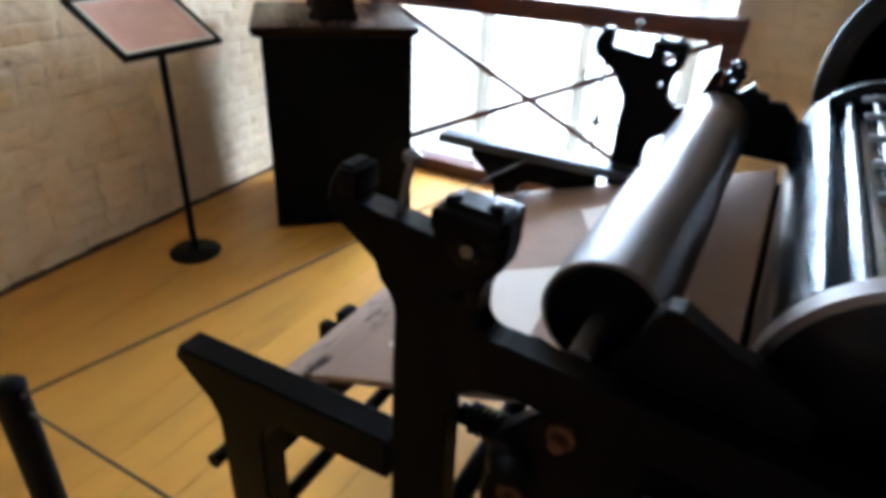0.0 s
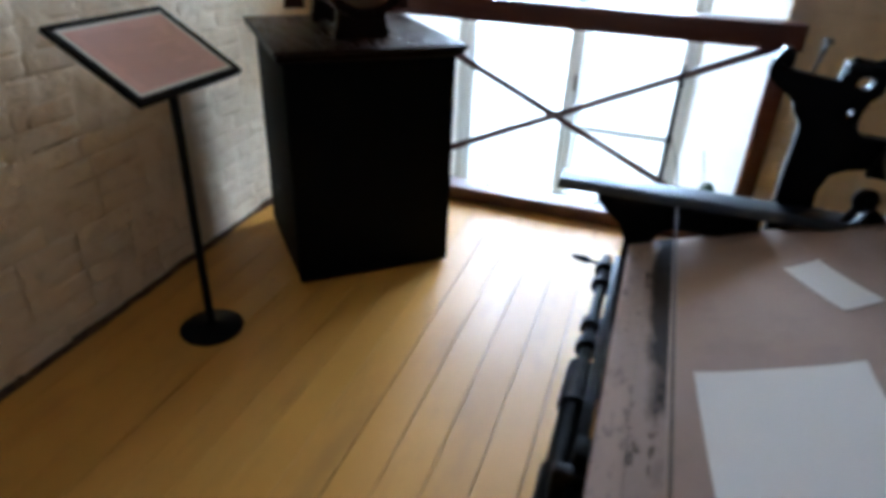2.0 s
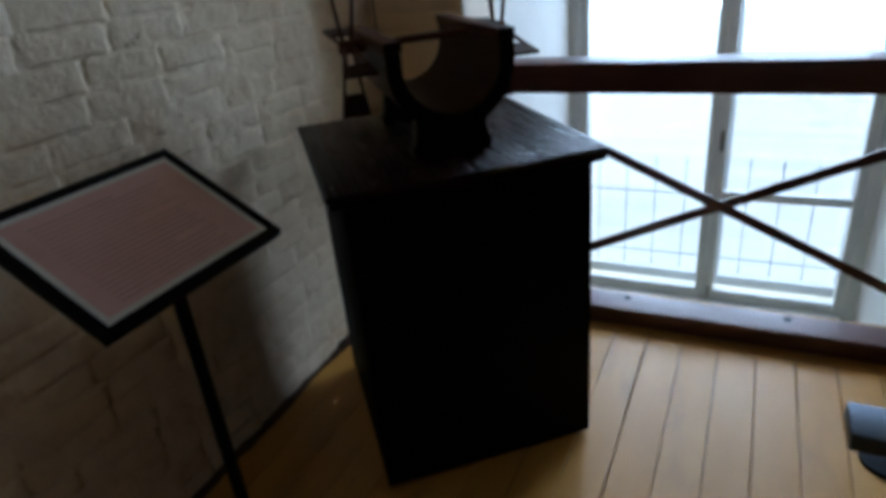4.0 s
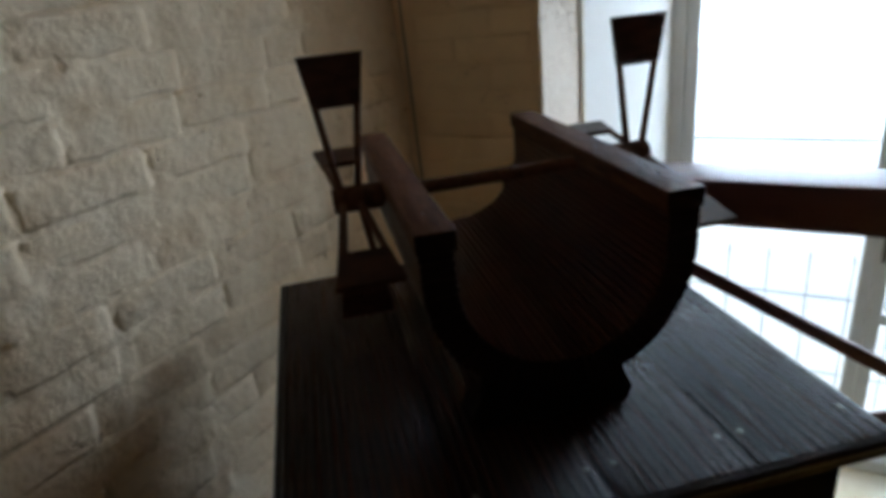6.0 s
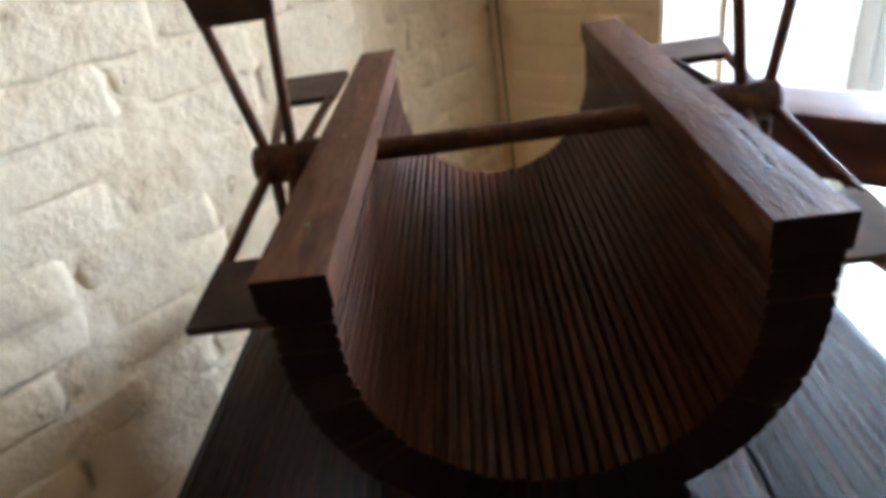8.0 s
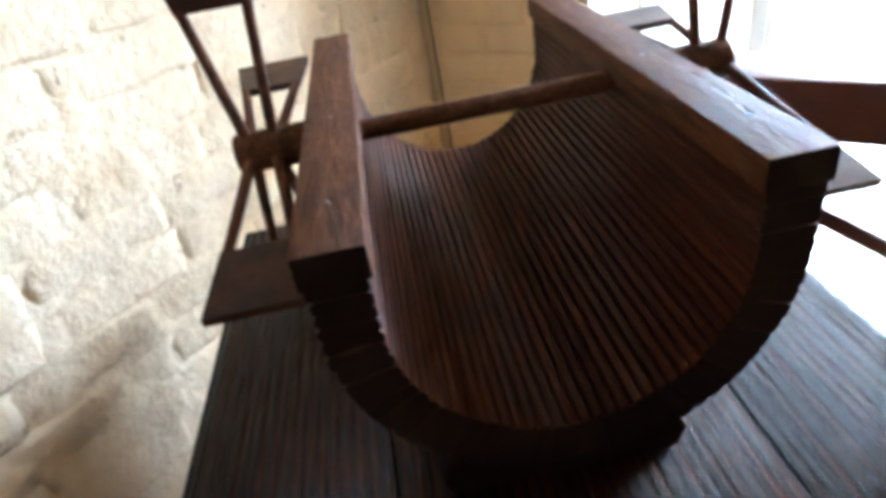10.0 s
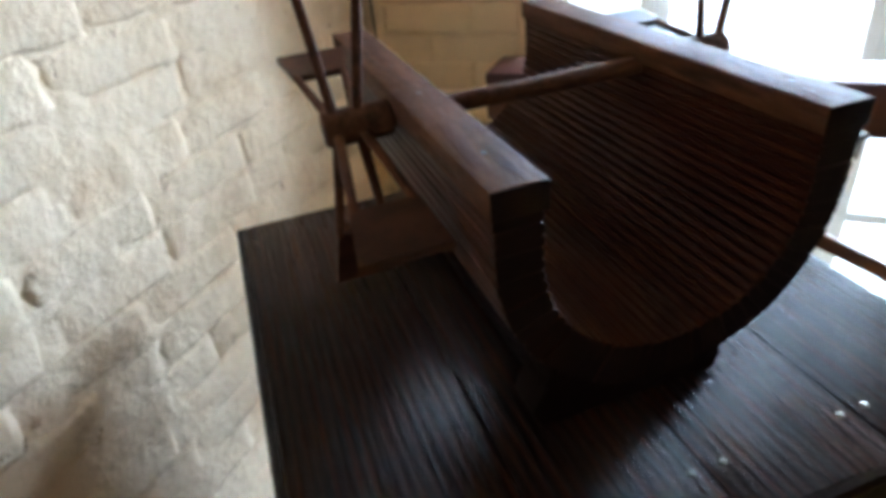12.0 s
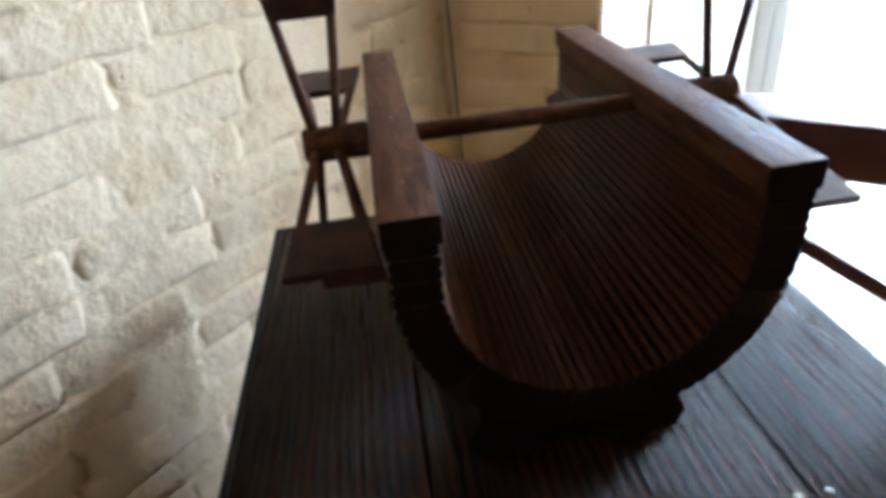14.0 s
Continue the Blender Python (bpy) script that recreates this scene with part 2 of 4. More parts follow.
SIGNMAT = material("cream_mount", (0.93, 0.89, 0.80), 0.5, second=(0.9, 0.85, 0.76), scale=4, fine_mix=0.02, bump=0)
PRINT = material("dark_print", (0.62, 0.36, 0.31), 0.5, bump=0)
BLACK = material("black_lacquer", (0.004, 0.004, 0.0045), 0.4, second=(0.007, 0.007, 0.007), scale=20, bump=0.05, bump_depth=0.001, spec=0.10)
WIRE = material("dusty_wire", (0.26, 0.235, 0.18), 0.75, second=(0.16, 0.14, 0.10), scale=9, bump=0, spec=0.2)
RIM = material("dull_black_rim", (0.018, 0.018, 0.020), 0.7, second=(0.03, 0.03, 0.032), scale=12, bump=0.2, bump_depth=0.002, spec=0.2)
BRASS = material("tarnished_screw", (0.20, 0.185, 0.155), 0.42, 1.0, bump=0)
CLAY = material("brown_clay", (0.22, 0.09, 0.05), 0.7, bump=0.2, bump_depth=0.002)
LEAF = material("dark_green_leaf", (0.03, 0.06, 0.025), 0.5, second=(0.05, 0.09, 0.03), scale=30, bump=0.1)
STRING = material("dark_cord", (0.10, 0.08, 0.06), 0.9, bump=0.3, bump_depth=0.001)
SILLPAINT = material("worn_sill_paint", (0.74, 0.68, 0.52), 0.6, second=(0.62, 0.50, 0.28), scale=4, amount=0.7, bump=0.2, bump_depth=0.002)
FENCE = material("pale_iron_fence", (0.62, 0.68, 0.74), 0.6, bump=0)

glass = bpy.data.materials.new("window_glass")
glass.use_nodes = True
gn = glass.node_tree
gn.nodes.remove(gn.nodes["Principled BSDF"])
gt, gg, gm = gn.nodes.new("ShaderNodeBsdfTransparent"), gn.nodes.new("ShaderNodeBsdfGlossy"), gn.nodes.new("ShaderNodeMixShader")
gg.inputs["Roughness"].default_value = 0.02
gm.inputs[0].default_value = 0.06
gn.links.new(gt.outputs[0], gm.inputs[1])
gn.links.new(gg.outputs[0], gm.inputs[2])
gn.links.new(gm.outputs[0], gn.nodes["Material Output"].inputs[0])

glow = bpy.data.materials.new("bright_overcast_distance")
glow.use_nodes = True
em = glow.node_tree.nodes.new("ShaderNodeEmission")
em.inputs[0].default_value, em.inputs[1].default_value = (0.90, 0.97, 1.0, 1), 52.0
glow.node_tree.links.new(em.outputs[0], glow.node_tree.nodes["Material Output"].inputs[0])


# ---- mesh helpers ----
def world_of(ob):
    m = ob.matrix_basis.copy()
    while ob.parent:
        m = ob.parent.matrix_basis @ ob.matrix_parent_inverse @ m
        ob = ob.parent
    return m


def mesh_of(name, bm, mat, smooth=False):
    bmesh.ops.recalc_face_normals(bm, faces=bm.faces[:])
    me = bpy.data.meshes.new(name)
    bm.to_mesh(me)
    bm.free()
    me.materials.append(mat)
    if smooth:
        me.polygons.foreach_set("use_smooth", [True] * len(me.polygons))
        me.set_sharp_from_angle(angle=radians(38))
    return me


def part(name, bm, mat, parent, label="", smooth=True, local=False):
    """One mesh under a thing. local: the mesh is in the thing's own axes, else in the world's."""
    ob = new(name, mesh_of(name, bm, mat, smooth))
    ob.parent = parent
    if not local:
        ob.matrix_parent_inverse = world_of(parent).inverted()
    return tagged(ob, label)


def thing(name, m, label, category, group="", kind=""):
    ob = new(name)
    ob.empty_display_size = 0.05
    ob.matrix_basis = m
    return tagged(ob, label, category, group, kind)


def single(name, bm, mat, label, category, kind="", smooth=True, group=""):
    return tagged(new(name, mesh_of(name, bm, mat, smooth)), label, category, group, kind)


def box(bm, lo, hi, bevel=0.0, m=None):
    c = [(a + b) / 2 for a, b in zip(lo, hi)]
    s = [b - a for a, b in zip(lo, hi)]
    t = Matrix.Translation(c) @ Matrix.Diagonal((*s, 1))
    g = bmesh.ops.create_cube(bm, size=1, matrix=(m @ t) if m else t)
    if bevel:
        es = list({e for v in g["verts"] for e in v.link_edges})
        bmesh.ops.bevel(bm, geom=es, offset=bevel, segments=2, profile=0.6, affect="EDGES")
    return bm


def boxed(lo, hi, bevel=0.0, m=None):
    return box(bmesh.new(), lo, hi, bevel, m)


def tube(bm, a, b, r, r2=None, seg=20, caps=True):
    a, b = Vector(a), Vector(b)
    d = b - a
    m = Matrix.Translation((a + b) / 2) @ d.to_track_quat("Z", "Y").to_matrix().to_4x4()
    bmesh.ops.create_cone(bm, cap_ends=caps, segments=seg, radius1=r, radius2=r if r2 is None else r2, depth=d.length, matrix=m)
    return bm


def tubed(a, b, r, r2=None, seg=20):
    return tube(bmesh.new(), a, b, r, r2, seg)


def lathe(bm, a, axis, profile, seg=32):
    """A turned body: profile of (along, radius) from a along axis."""
    a, axis = Vector(a), Vector(axis).normalized()
    p = axis.orthogonal().normalized()
    q = axis.cross(p)
    rings = []
    for s, r in profile:
        rings.append([bm.verts.new(a + axis * s + (p * math.cos(t) + q * math.sin(t)) * r) for t in [2 * math.pi * k / seg for k in range(seg)]])
    for r0, r1 in zip(rings, rings[1:]):
        for k in range(seg):
            bm.faces.new((r0[k], r0[(k + 1) % seg], r1[(k + 1) % seg], r1[k]))
    for r in (rings[0], rings[-1]):
        if (r[0].co - r[1].co).length > 1e-5:
            bm.faces.new(r)
    return bm


def circle(x, z, r, n=18):
    return [(x + r * math.cos(2 * math.pi * k / n), z + r * math.sin(2 * math.pi * k / n)) for k in range(n)]


def arc(x, z, r, a0, a1, n=8):
    return [(x + r * math.cos(radians(a0 + (a1 - a0) * k / n)), z + r * math.sin(radians(a0 + (a1 - a0) * k / n))) for k in range(n + 1)]


def plate(outer, holes, y0, y1, bevel=0.004, to=lambda x, z, y: (x, y, z)):
    """A flat casting: an outline of (x, z) with holes, from y0 to y1."""
    bm = bmesh.new()
    edges = []
    for loop in (outer, *holes):
        vs = [bm.verts.new((x, y0, z)) for x, z in loop]
        edges += [bm.edges.new((vs[k], vs[(k + 1) % len(vs)])) for k in range(len(vs))]
    bmesh.ops.triangle_fill(bm, edges=edges, use_beauty=True, use_dissolve=False)
    g = bmesh.ops.extrude_face_region(bm, geom=bm.faces[:])
    bmesh.ops.translate(bm, verts=[v for v in g["geom"] if isinstance(v, bmesh.types.BMVert)], vec=(0, y1 - y0, 0))
    bmesh.ops.recalc_face_normals(bm, faces=bm.faces[:])
    if bevel:
        es = [e for e in bm.edges if len(e.link_faces) == 2 and e.calc_face_angle(0) > radians(70) and abs(e.verts[0].co.y - e.verts[1].co.y) < 1e-6]
        bmesh.ops.bevel(bm, geom=es, offset=bevel, segments=1, affect="EDGES")
    for v in bm.verts:
        v.co = to(v.co.x, v.co.z, v.co.y)
    return bm


def prism(pts, z0, z1):
    """A plan outline (x, y) raised from z0 to z1."""
    bm = bmesh.new()
    lo = [bm.verts.new((x, y, z0)) for x, y in pts]
    hi = [bm.verts.new((x, y, z1)) for x, y in pts]
    bm.faces.new(lo)
    bm.faces.new(hi)
    for k in range(len(pts)):
        bm.faces.new((lo[k], lo[(k + 1) % len(pts)], hi[(k + 1) % len(pts)], hi[k]))
    return bm


def cord(bm, pts, r, seg=6):
    """A continuous round cord through the points."""
    pts = [Vector(p) for p in pts]
    rings = []
    for k, p in enumerate(pts):
        d = (pts[min(k + 1, len(pts) - 1)] - pts[max(k - 1, 0)]).normalized()
        a = d.cross(Vector((0.37, 0.2, 0.91))).normalized()
        c = d.cross(a)
        rings.append([bm.verts.new(p + (a * math.cos(2 * math.pi * i / seg) + c * math.sin(2 * math.pi * i / seg)) * r) for i in range(seg)])
    for p, q in zip(rings, rings[1:]):
        for i in range(seg):
            bm.faces.new((p[i], p[(i + 1) % seg], q[(i + 1) % seg], q[i]))
    bm.faces.new(rings[0])
    bm.faces.new(rings[-1])
    return bm


# ---- setting ----
WALL_Y = 4.0
OPEN_L, OPEN_R = -1.213, 0.82


def west_x(y, z):
    return -1.57 - 0.024 * (y - 1.5) - 0.015 * min(z, 2.0)


# walls
bm = bmesh.new()
g = [[bm.verts.new((west_x(y, z) - 0.017, y, z)) for z in (-0.1, 0.6, 1.3, 2.0, 3.2)] for y in (-3.3, -1, 1, 2.5, WALL_Y)]
b = [[bm.verts.new((-2.1, y, z)) for z in (-0.1, 3.2)] for y in (-3.3, WALL_Y)]
for i in range(4):
    for k in range(4):
        bm.faces.new((g[i][k], g[i + 1][k], g[i + 1][k + 1], g[i][k + 1]))
bm.faces.new((b[0][0], b[1][0], b[1][1], b[0][1]))
bm.faces.new([b[0][1], b[1][1], g[4][4], g[3][4], g[2][4], g[1][4], g[0][4]])
bm.faces.new([b[0][0], b[1][0], g[4][0], g[3][0], g[2][0], g[1][0], g[0][0]])
bm.faces.new([b[0][0], b[0][1], g[0][4], g[0][3], g[0][2], g[0][1], g[0][0]])
bm.faces.new([b[1][0], b[1][1], g[4][4], g[4][3], g[4][2], g[4][1], g[4][0]])
wall_west = single("wall_west", bm, MORTAR, "thick rough brick wall under uneven cream limewash", "wall", "structure", smooth=False)

WF = WALL_Y + 0.0025
wall_north_a = single("wall_north_1", prism([(-2.1, WF), (OPEN_L, WF), (-1.09, 5.2), (-1.09, 5.6), (-2.1, 5.6)], -1.2, 3.2), LIME_TAN,
                      "yellowed limewashed wall beside a deep splayed window niche", "wall", "structure", smooth=False)
wall_north_b = single("wall_north_2", prism([(OPEN_R, WF), (4.7, WF), (4.7, 5.6), (0.56, 5.6), (0.56, 5.2)], -1.2, 3.2), LIME_GREY,
                      "dusty pale limewashed brick wall behind the press", "wall", "structure", smooth=False)
single("wall_north_3", prism([(OPEN_L + 0.002, WF), (OPEN_R - 0.002, WF), (0.558, 5.2), (0.558, 5.6), (-1.088, 5.6), (-1.088, 5.2)], 2.45, 3.2), LIME_TAN, "limewashed lintel wall above the window niche", "wall", "structure", smooth=False)
def reveal_x(y, lift):
    """The left reveal's face, standing lift proud of the wall behind it."""
    return OPEN_L + (y - WF) * (-1.09 - OPEN_L) / (5.2 - WF) + lift


def reveal_strip(y0, y1, lift):
    return [(reveal_x(y0, 0.0005), y0), (reveal_x(y0, lift), y0), (reveal_x(y1, lift), y1), (reveal_x(y1, 0.0005), y1)]


single("window_reveal_1", prism(reveal_strip(WF + 0.004, 4.255, 0.006), -0.664, 2.449), LIME_GREY, "cream limewashed front of the splayed window reveal", "reveal", "structure", smooth=False)
single("window_trim_1", prism(reveal_strip(4.257, 4.272, 0.016), -0.664, 2.449), SILLPAINT, "thin brownish bead down the window reveal", "trim", "structure", smooth=False)
single("window_reveal_2", prism(reveal_strip(4.274, 5.199, 0.007), -0.664, 2.449), PLASTER, "white plastered splayed window reveal", "reveal", "structure", smooth=False)
single("window_reveal_3", prism([(OPEN_R - 0.0005, WF + 0.02), (OPEN_R - 0.0065, WF + 0.02), (0.5535, 5.199), (0.5595, 5.199)], -0.664, 2.449), PLASTER, "white plastered splayed window reveal", "reveal", "structure", smooth=False)
single("niche_floor", prism([(OPEN_L + 0.02, 4.16), (OPEN_R - 0.02, 4.16), (0.545, 5.2), (0.545, 5.6), (-1.08, 5.6), (-1.08, 5.2)], -1.0, -0.665), SILLPAINT, "low pale painted sill in the window niche", "sill", "structure", smooth=False)
single("wall_east", boxed((4.6, -3.3, -0.1), (4.9, WALL_Y, 3.2)), FARWALL, "plain aged limewashed wall", "wall", "structure", smooth=False)
# unseen south wall; its opening is assumed, to go with the rear fill lamp
bm = bmesh.new()
for lo, hi in (((-2.1, -3.6, -0.1), (0.6, -3.3, 3.2)), ((2.2, -3.6, -0.1), (4.9, -3.3, 3.2)), ((0.6, -3.6, -0.1), (2.2, -3.3, 0.85)), ((0.6, -3.6, 2.55), (2.2, -3.3, 3.2))):
    box(bm, lo, hi)
single("wall_south", bm, FARWALL, "plain aged limewashed wall with an assumed opening, out of view", "wall", "structure", smooth=False)
single("ceiling", boxed((-2.1, -3.6, 3.2), (4.9, 5.6, 3.4)), CEILING, "plain old limewashed ceiling", "ceiling", "structure", smooth=False)
single("backdrop", boxed((-30, 24, -14), (30, 24.1, 26)), glow, "bright overcast distance outside the window", "backdrop", "structure", smooth=False)
floor = single("floor", boxed((-1.9, -3.3, -0.30), (4.6, 4.14, -0.03)), GAP, "ochre-painted plank floor with dark gaps between boards", "floor", "structure", smooth=False)


# the open seam down the corner of the two walls
pts = [(west_x(WALL_Y, z) + 0.020 + 0.004 * noise.noise((z * 3, 1.0, 5.0)), WALL_Y + 0.0008, z) for z in [0.02 + 0.06 * k for k in range(50)]]
single("trim_2", cord(bmesh.new(), pts, 0.0026, 6), STRING, "thin brown seam down the corner of the walls", "trim", "structure")

# ---- window ----
window = thing("window_1", pose(-0.265, 5.25, -0.66), "tall white-painted double casement window, sunlit from outside", "window", kind="structure")
WX0, WX1 = -1.088, 0.558
for nm, lo, hi in (("window_frame", (WX0, 5.20, -0.66), (WX0 + 0.06, 5.32, 2.45)), ("window_frame", (WX1 - 0.06, 5.20, -0.66), (WX1, 5.32, 2.45)),
                   ("window_frame", (WX0 + 0.061, 5.20, 2.37), (WX1 - 0.061, 5.32, 2.449)), ("window_sill", (WX0 + 0.061, 5.17, -0.664), (WX1 - 0.061, 5.34, -0.60))):
    part(nm, boxed(lo, hi, 0.006), WHITEPAINT, window, smooth=False)


def casement(x0, x1, y, rails, panes):
    for lo, hi in (((x0, y, -0.598), (x0 + 0.05, y + 0.045, 2.366)), ((x1 - 0.05, y, -0.598), (x1, y + 0.045, 2.366)),
                   ((x0 + 0.051, y, -0.597), (x1 - 0.051, y + 0.044, -0.53)), ((x0 + 0.051, y, 2.30), (x1 - 0.051, y + 0.044, 2.365))):
        part("casement_stile", boxed(lo, hi, 0.005), WHITEPAINT, window, smooth=False)
    zs = [-0.53]
    for z, h in rails:
        part("casement_rail", boxed((x0 + 0.051, y + 0.002, z - h / 2), (x1 - 0.051, y + 0.042, z + h / 2), 0.004), WHITEPAINT, window, smooth=False)
        zs += [z - h / 2, z + h / 2]
    zs.append(2.30)
    for a, c in zip(zs[::2], zs[1::2]):
        p = part("pane", boxed((x0 + 0.045, y + 0.020, a), (x1 - 0.045, y + 0.023, c)), glass, window, smooth=False)
        p.visible_shadow = False


casement(-1.026, -0.25, 5.215, [], 1)
casement(-0.249, 0.497, 5.215, [(0.80, 0.035), (0.095, 0.05)], 3)
casement(-1.065, -0.235, 5.42, [(0.815, 0.016)], 2)
casement(-0.232, 0.535, 5.42, [(0.85, 0.03)], 2)
part("window_latch", lathe(bmesh.new(), (-0.225, 5.21, 0.36), (0, 0, 1), [(0, 0.006), (0.02, 0.011), (0.10, 0.011), (0.12, 0.006)], 12), BRASS, window, "small grey metal latch")
for z in (-0.57, 1.7):
    part("window_hinge", tubed((-0.225, 5.208, z), (-0.225, 5.208, z + 0.07), 0.007), BRASS, window)

# fence and ledge outside
fence = thing("balcony_fence", pose(0, 5.95, -0.9), "pale iron balcony fence outside the window", "fence")
for z in (-0.185, -0.66):
    part("rail", boxed((-2.0, 5.944, z - 0.006), (2.0, 5.956, z + 0.006)), FENCE, fence, smooth=False)
baluster = mesh_of("baluster", tube(tubed((0, 0, -0.9), (0, 0, 0.03), 0.005, seg=8), (0, 0, 0.03), (0, 0, 0.085), 0.011, 0.002, 8), FENCE, True)
for k in range(18):
    ob = new("baluster", baluster)
    ob.location = (-1.66 + 0.20 * k, 5.95, 0)
    ob.parent, ob.matrix_parent_inverse = fence, world_of(fence).inverted()
single("ground", boxed((-60, 5.61, -1.3), (60, 60, -0.9)), PLASTER, "pale bright ground outside the window", "ground", "structure", smooth=False)

# ---- railing in front of the window ----
railing = thing("guard_railing", pose(-0.16, 3.95, 0), "brown-painted timber guard railing with crossed braces before the window", "railing")
part("top_rail", boxed((-1.275, 3.848, 0.990), (0.89, 3.994, 1.102), 0.007), RAILWOOD, railing)
part("post", boxed((0.795, 3.948, 0.0), (0.885, 3.990, 0.988), 0.006), RAILWOOD, railing)
part("post", boxed((-1.270, 3.948, 0.0), (-1.190, 3.990, 0.988), 0.006), RAILWOOD, railing)
low = part("bottom_rail", boxed((-1.113, 3.845, 0.002), (0.793, 3.99, 0.082), 0.005), RAILWOOD, railing)
for x in (-0.98, -0.50, 0.12, 0.62):
    part("bolt", lathe(bmesh.new(), (x, 3.945, 0.080), (0, 0, 1), [(0, 0.016), (0.004, 0.015), (0.007, 0.009), (0.012, 0.006), (0.013, 0.001)], 12), IRON, low)
for sgn, y in ((1, 3.953), (-1, 3.966)):
    a, c = Vector((-0.165 - 0.955 * sgn, y, 0.98)), Vector((-0.165 + 0.955 * sgn, y, 0.09))
    d = (c - a)
    m = Matrix.Translation((a + c) / 2) @ Matrix.Rotation(math.atan2(-d.z, d.x), 4, "Y")
    part("brace", boxed((-d.length / 2, -0.006, -0.019), (d.length / 2, 0.006, 0.019), 0.003, m), RAILWOOD, railing)

# ---- pot plant behind the railing ----
plant = thing("potted_plant", pose(0.675, 4.066, -0.03), "small ribbed dark green plant in a brown clay pot", "plant")
part("pot", lathe(bmesh.new(), (0.675, 4.066, -0.03), (0, 0, 1), [(0, 0.045), (0.15, 0.064), (0.152, 0.073), (0.19, 0.075), (0.192, 0.066), (0.165, 0.06)], 24), CLAY, plant, "brown clay pot")
bm = bmesh.new()
rings = []
for h_, r_ in ((0.13, 0.024), (0.15, 0.032), (0.185, 0.036), (0.22, 0.033), (0.245, 0.022), (0.256, 0.006)):
    rings.append([bm.verts.new((0.675 + r_ * (1 + 0.12 * (k % 2)) * math.cos(k * math.pi / 12), 4.066 + r_ * (1 + 0.12 * (k % 2)) * math.sin(k * math.pi / 12), h_)) for k in range(24)])
for p, q in zip(rings, rings[1:]):
    for k in range(24):
        bm.faces.new((p[k], p[(k + 1) % 24], q[(k + 1) % 24], q[k]))
bm.faces.new(rings[-1])
part("stem", bm, LEAF, plant, "ribbed dark green plant body", smooth=False)
part("soil", lathe(bmesh.new(), (0.675, 4.066, 0.128), (0, 0, 1), [(0, 0.058), (0.004, 0.05), (0.006, 0.001)], 20), GAP, plant, "dark soil")
part("pale_shoot", cord(bmesh.new(), [(0.672, 4.066, 0.14), (0.655, 4.06, 0.26), (0.628, 4.055, 0.37), (0.612, 4.05, 0.43)], 0.0035), SILLPAINT, plant, "thin pale bent shoot")

# ---- cabinet ----
CAB = pose(-0.997, 2.621, 0, 0, 0, 41.5)
cabinet = thing("display_cabinet", CAB, "black-green painted wooden pedestal cabinet under a dark wood slab", "cabinet")
U0, U1, V0, V1 = 0.045, 0.742, 0.060, 0.770
for nm, lo, hi in (("front_panel", (U0, V0, 0.012), (U1, V0 + 0.02, 0.965)), ("back_panel", (U0, V1 - 0.02, 0.012), (U1, V1, 0.965)),
                   ("side_panel", (U0 + 0.001, V0 + 0.021, 0.012), (U0 + 0.021, V1 - 0.021, 0.965)), ("side_panel", (U1 - 0.021, V0 + 0.021, 0.012), (U1 - 0.001, V1 - 0.021, 0.965)),
                   ("bottom_panel", (U0 + 0.022, V0 + 0.022, 0.012), (U1 - 0.022, V1 - 0.022, 0.03))):
    part(nm, boxed(lo, hi, 0.003), PANEL, cabinet, local=True)
for u in (U0 + 0.06, U1 - 0.06):
    for v in (V0 + 0.06, V1 - 0.06):
        part("foot", boxed((u - 0.03, v - 0.03, 0.0), (u + 0.03, v + 0.03, 0.0115)), BLACK, cabinet, local=True)

slab = thing("cabinet_top", CAB, "dark varnished plank slab with moulded edge on the cabinet", "tabletop")
SU, SV, SZ = 0.766, 0.802, 1.016
seams = [0.012, 0.222, 0.396, 0.573, 0.754]
for a, c in zip(seams, seams[1:]):
    part("plank", boxed((a + 0.0008, 0.012, 0.980), (c - 0.0008, SV - 0.012, SZ), 0.002), SLABWOOD, slab, local=True)


def moulding(p, q, inward):
    """An edge moulding from p to q: a rounded nose above a hollow."""
    p, q, n = Vector((*p, 0)), Vector((*q, 0)), Vector((*inward, 0))
    prof = [(0.012, SZ - 0.001), (0.004, SZ - 0.003), (0.0, SZ - 0.009), (0.003, SZ - 0.016), (0.014, SZ - 0.022), (0.024, SZ - 0.032), (0.030, SZ - 0.044), (0.040, SZ - 0.050), (0.05, SZ - 0.050), (0.05, SZ - 0.038), (0.012, SZ - 0.037)]
    bm = bmesh.new()
    d = (q - p).normalized()
    rows = []
    for o, s in ((p, 1), (q, -1)):
        rows.append([bm.verts.new(o + n * i + d * (s * i) + Vector((0, 0, z))) for i, z in prof])
    for k in range(len(prof)):
        j = (k + 1) % len(prof)
        bm.faces.new((rows[0][k], rows[0][j], rows[1][j], rows[1][k]))
    bm.faces.new(rows[0])
    bm.faces.new(rows[1])
    return bm


for p, q, n in (((0, 0), (SU, 0), (0, 1)), ((SU, 0), (SU, SV), (-1, 0)), ((SU, SV), (0, SV), (0, -1)), ((0, SV), (0, 0), (1, 0))):
    part("edge_moulding", moulding(p, q, n), DARKWOOD, slab, local=True)
for u in (0.204, 0.240, 0.379, 0.414, 0.557, 0.589, 0.736, 0.030):
    for v in (0.072, SV - 0.072):
        part("screw", lathe(bmesh.new(), (u, v, SZ - 0.001), (0, 0, 1), [(0, 0.0048), (0.0022, 0.0042), (0.0032, 0.002), (0.0034, 0.0002)], 10), BRASS, slab, local=True)

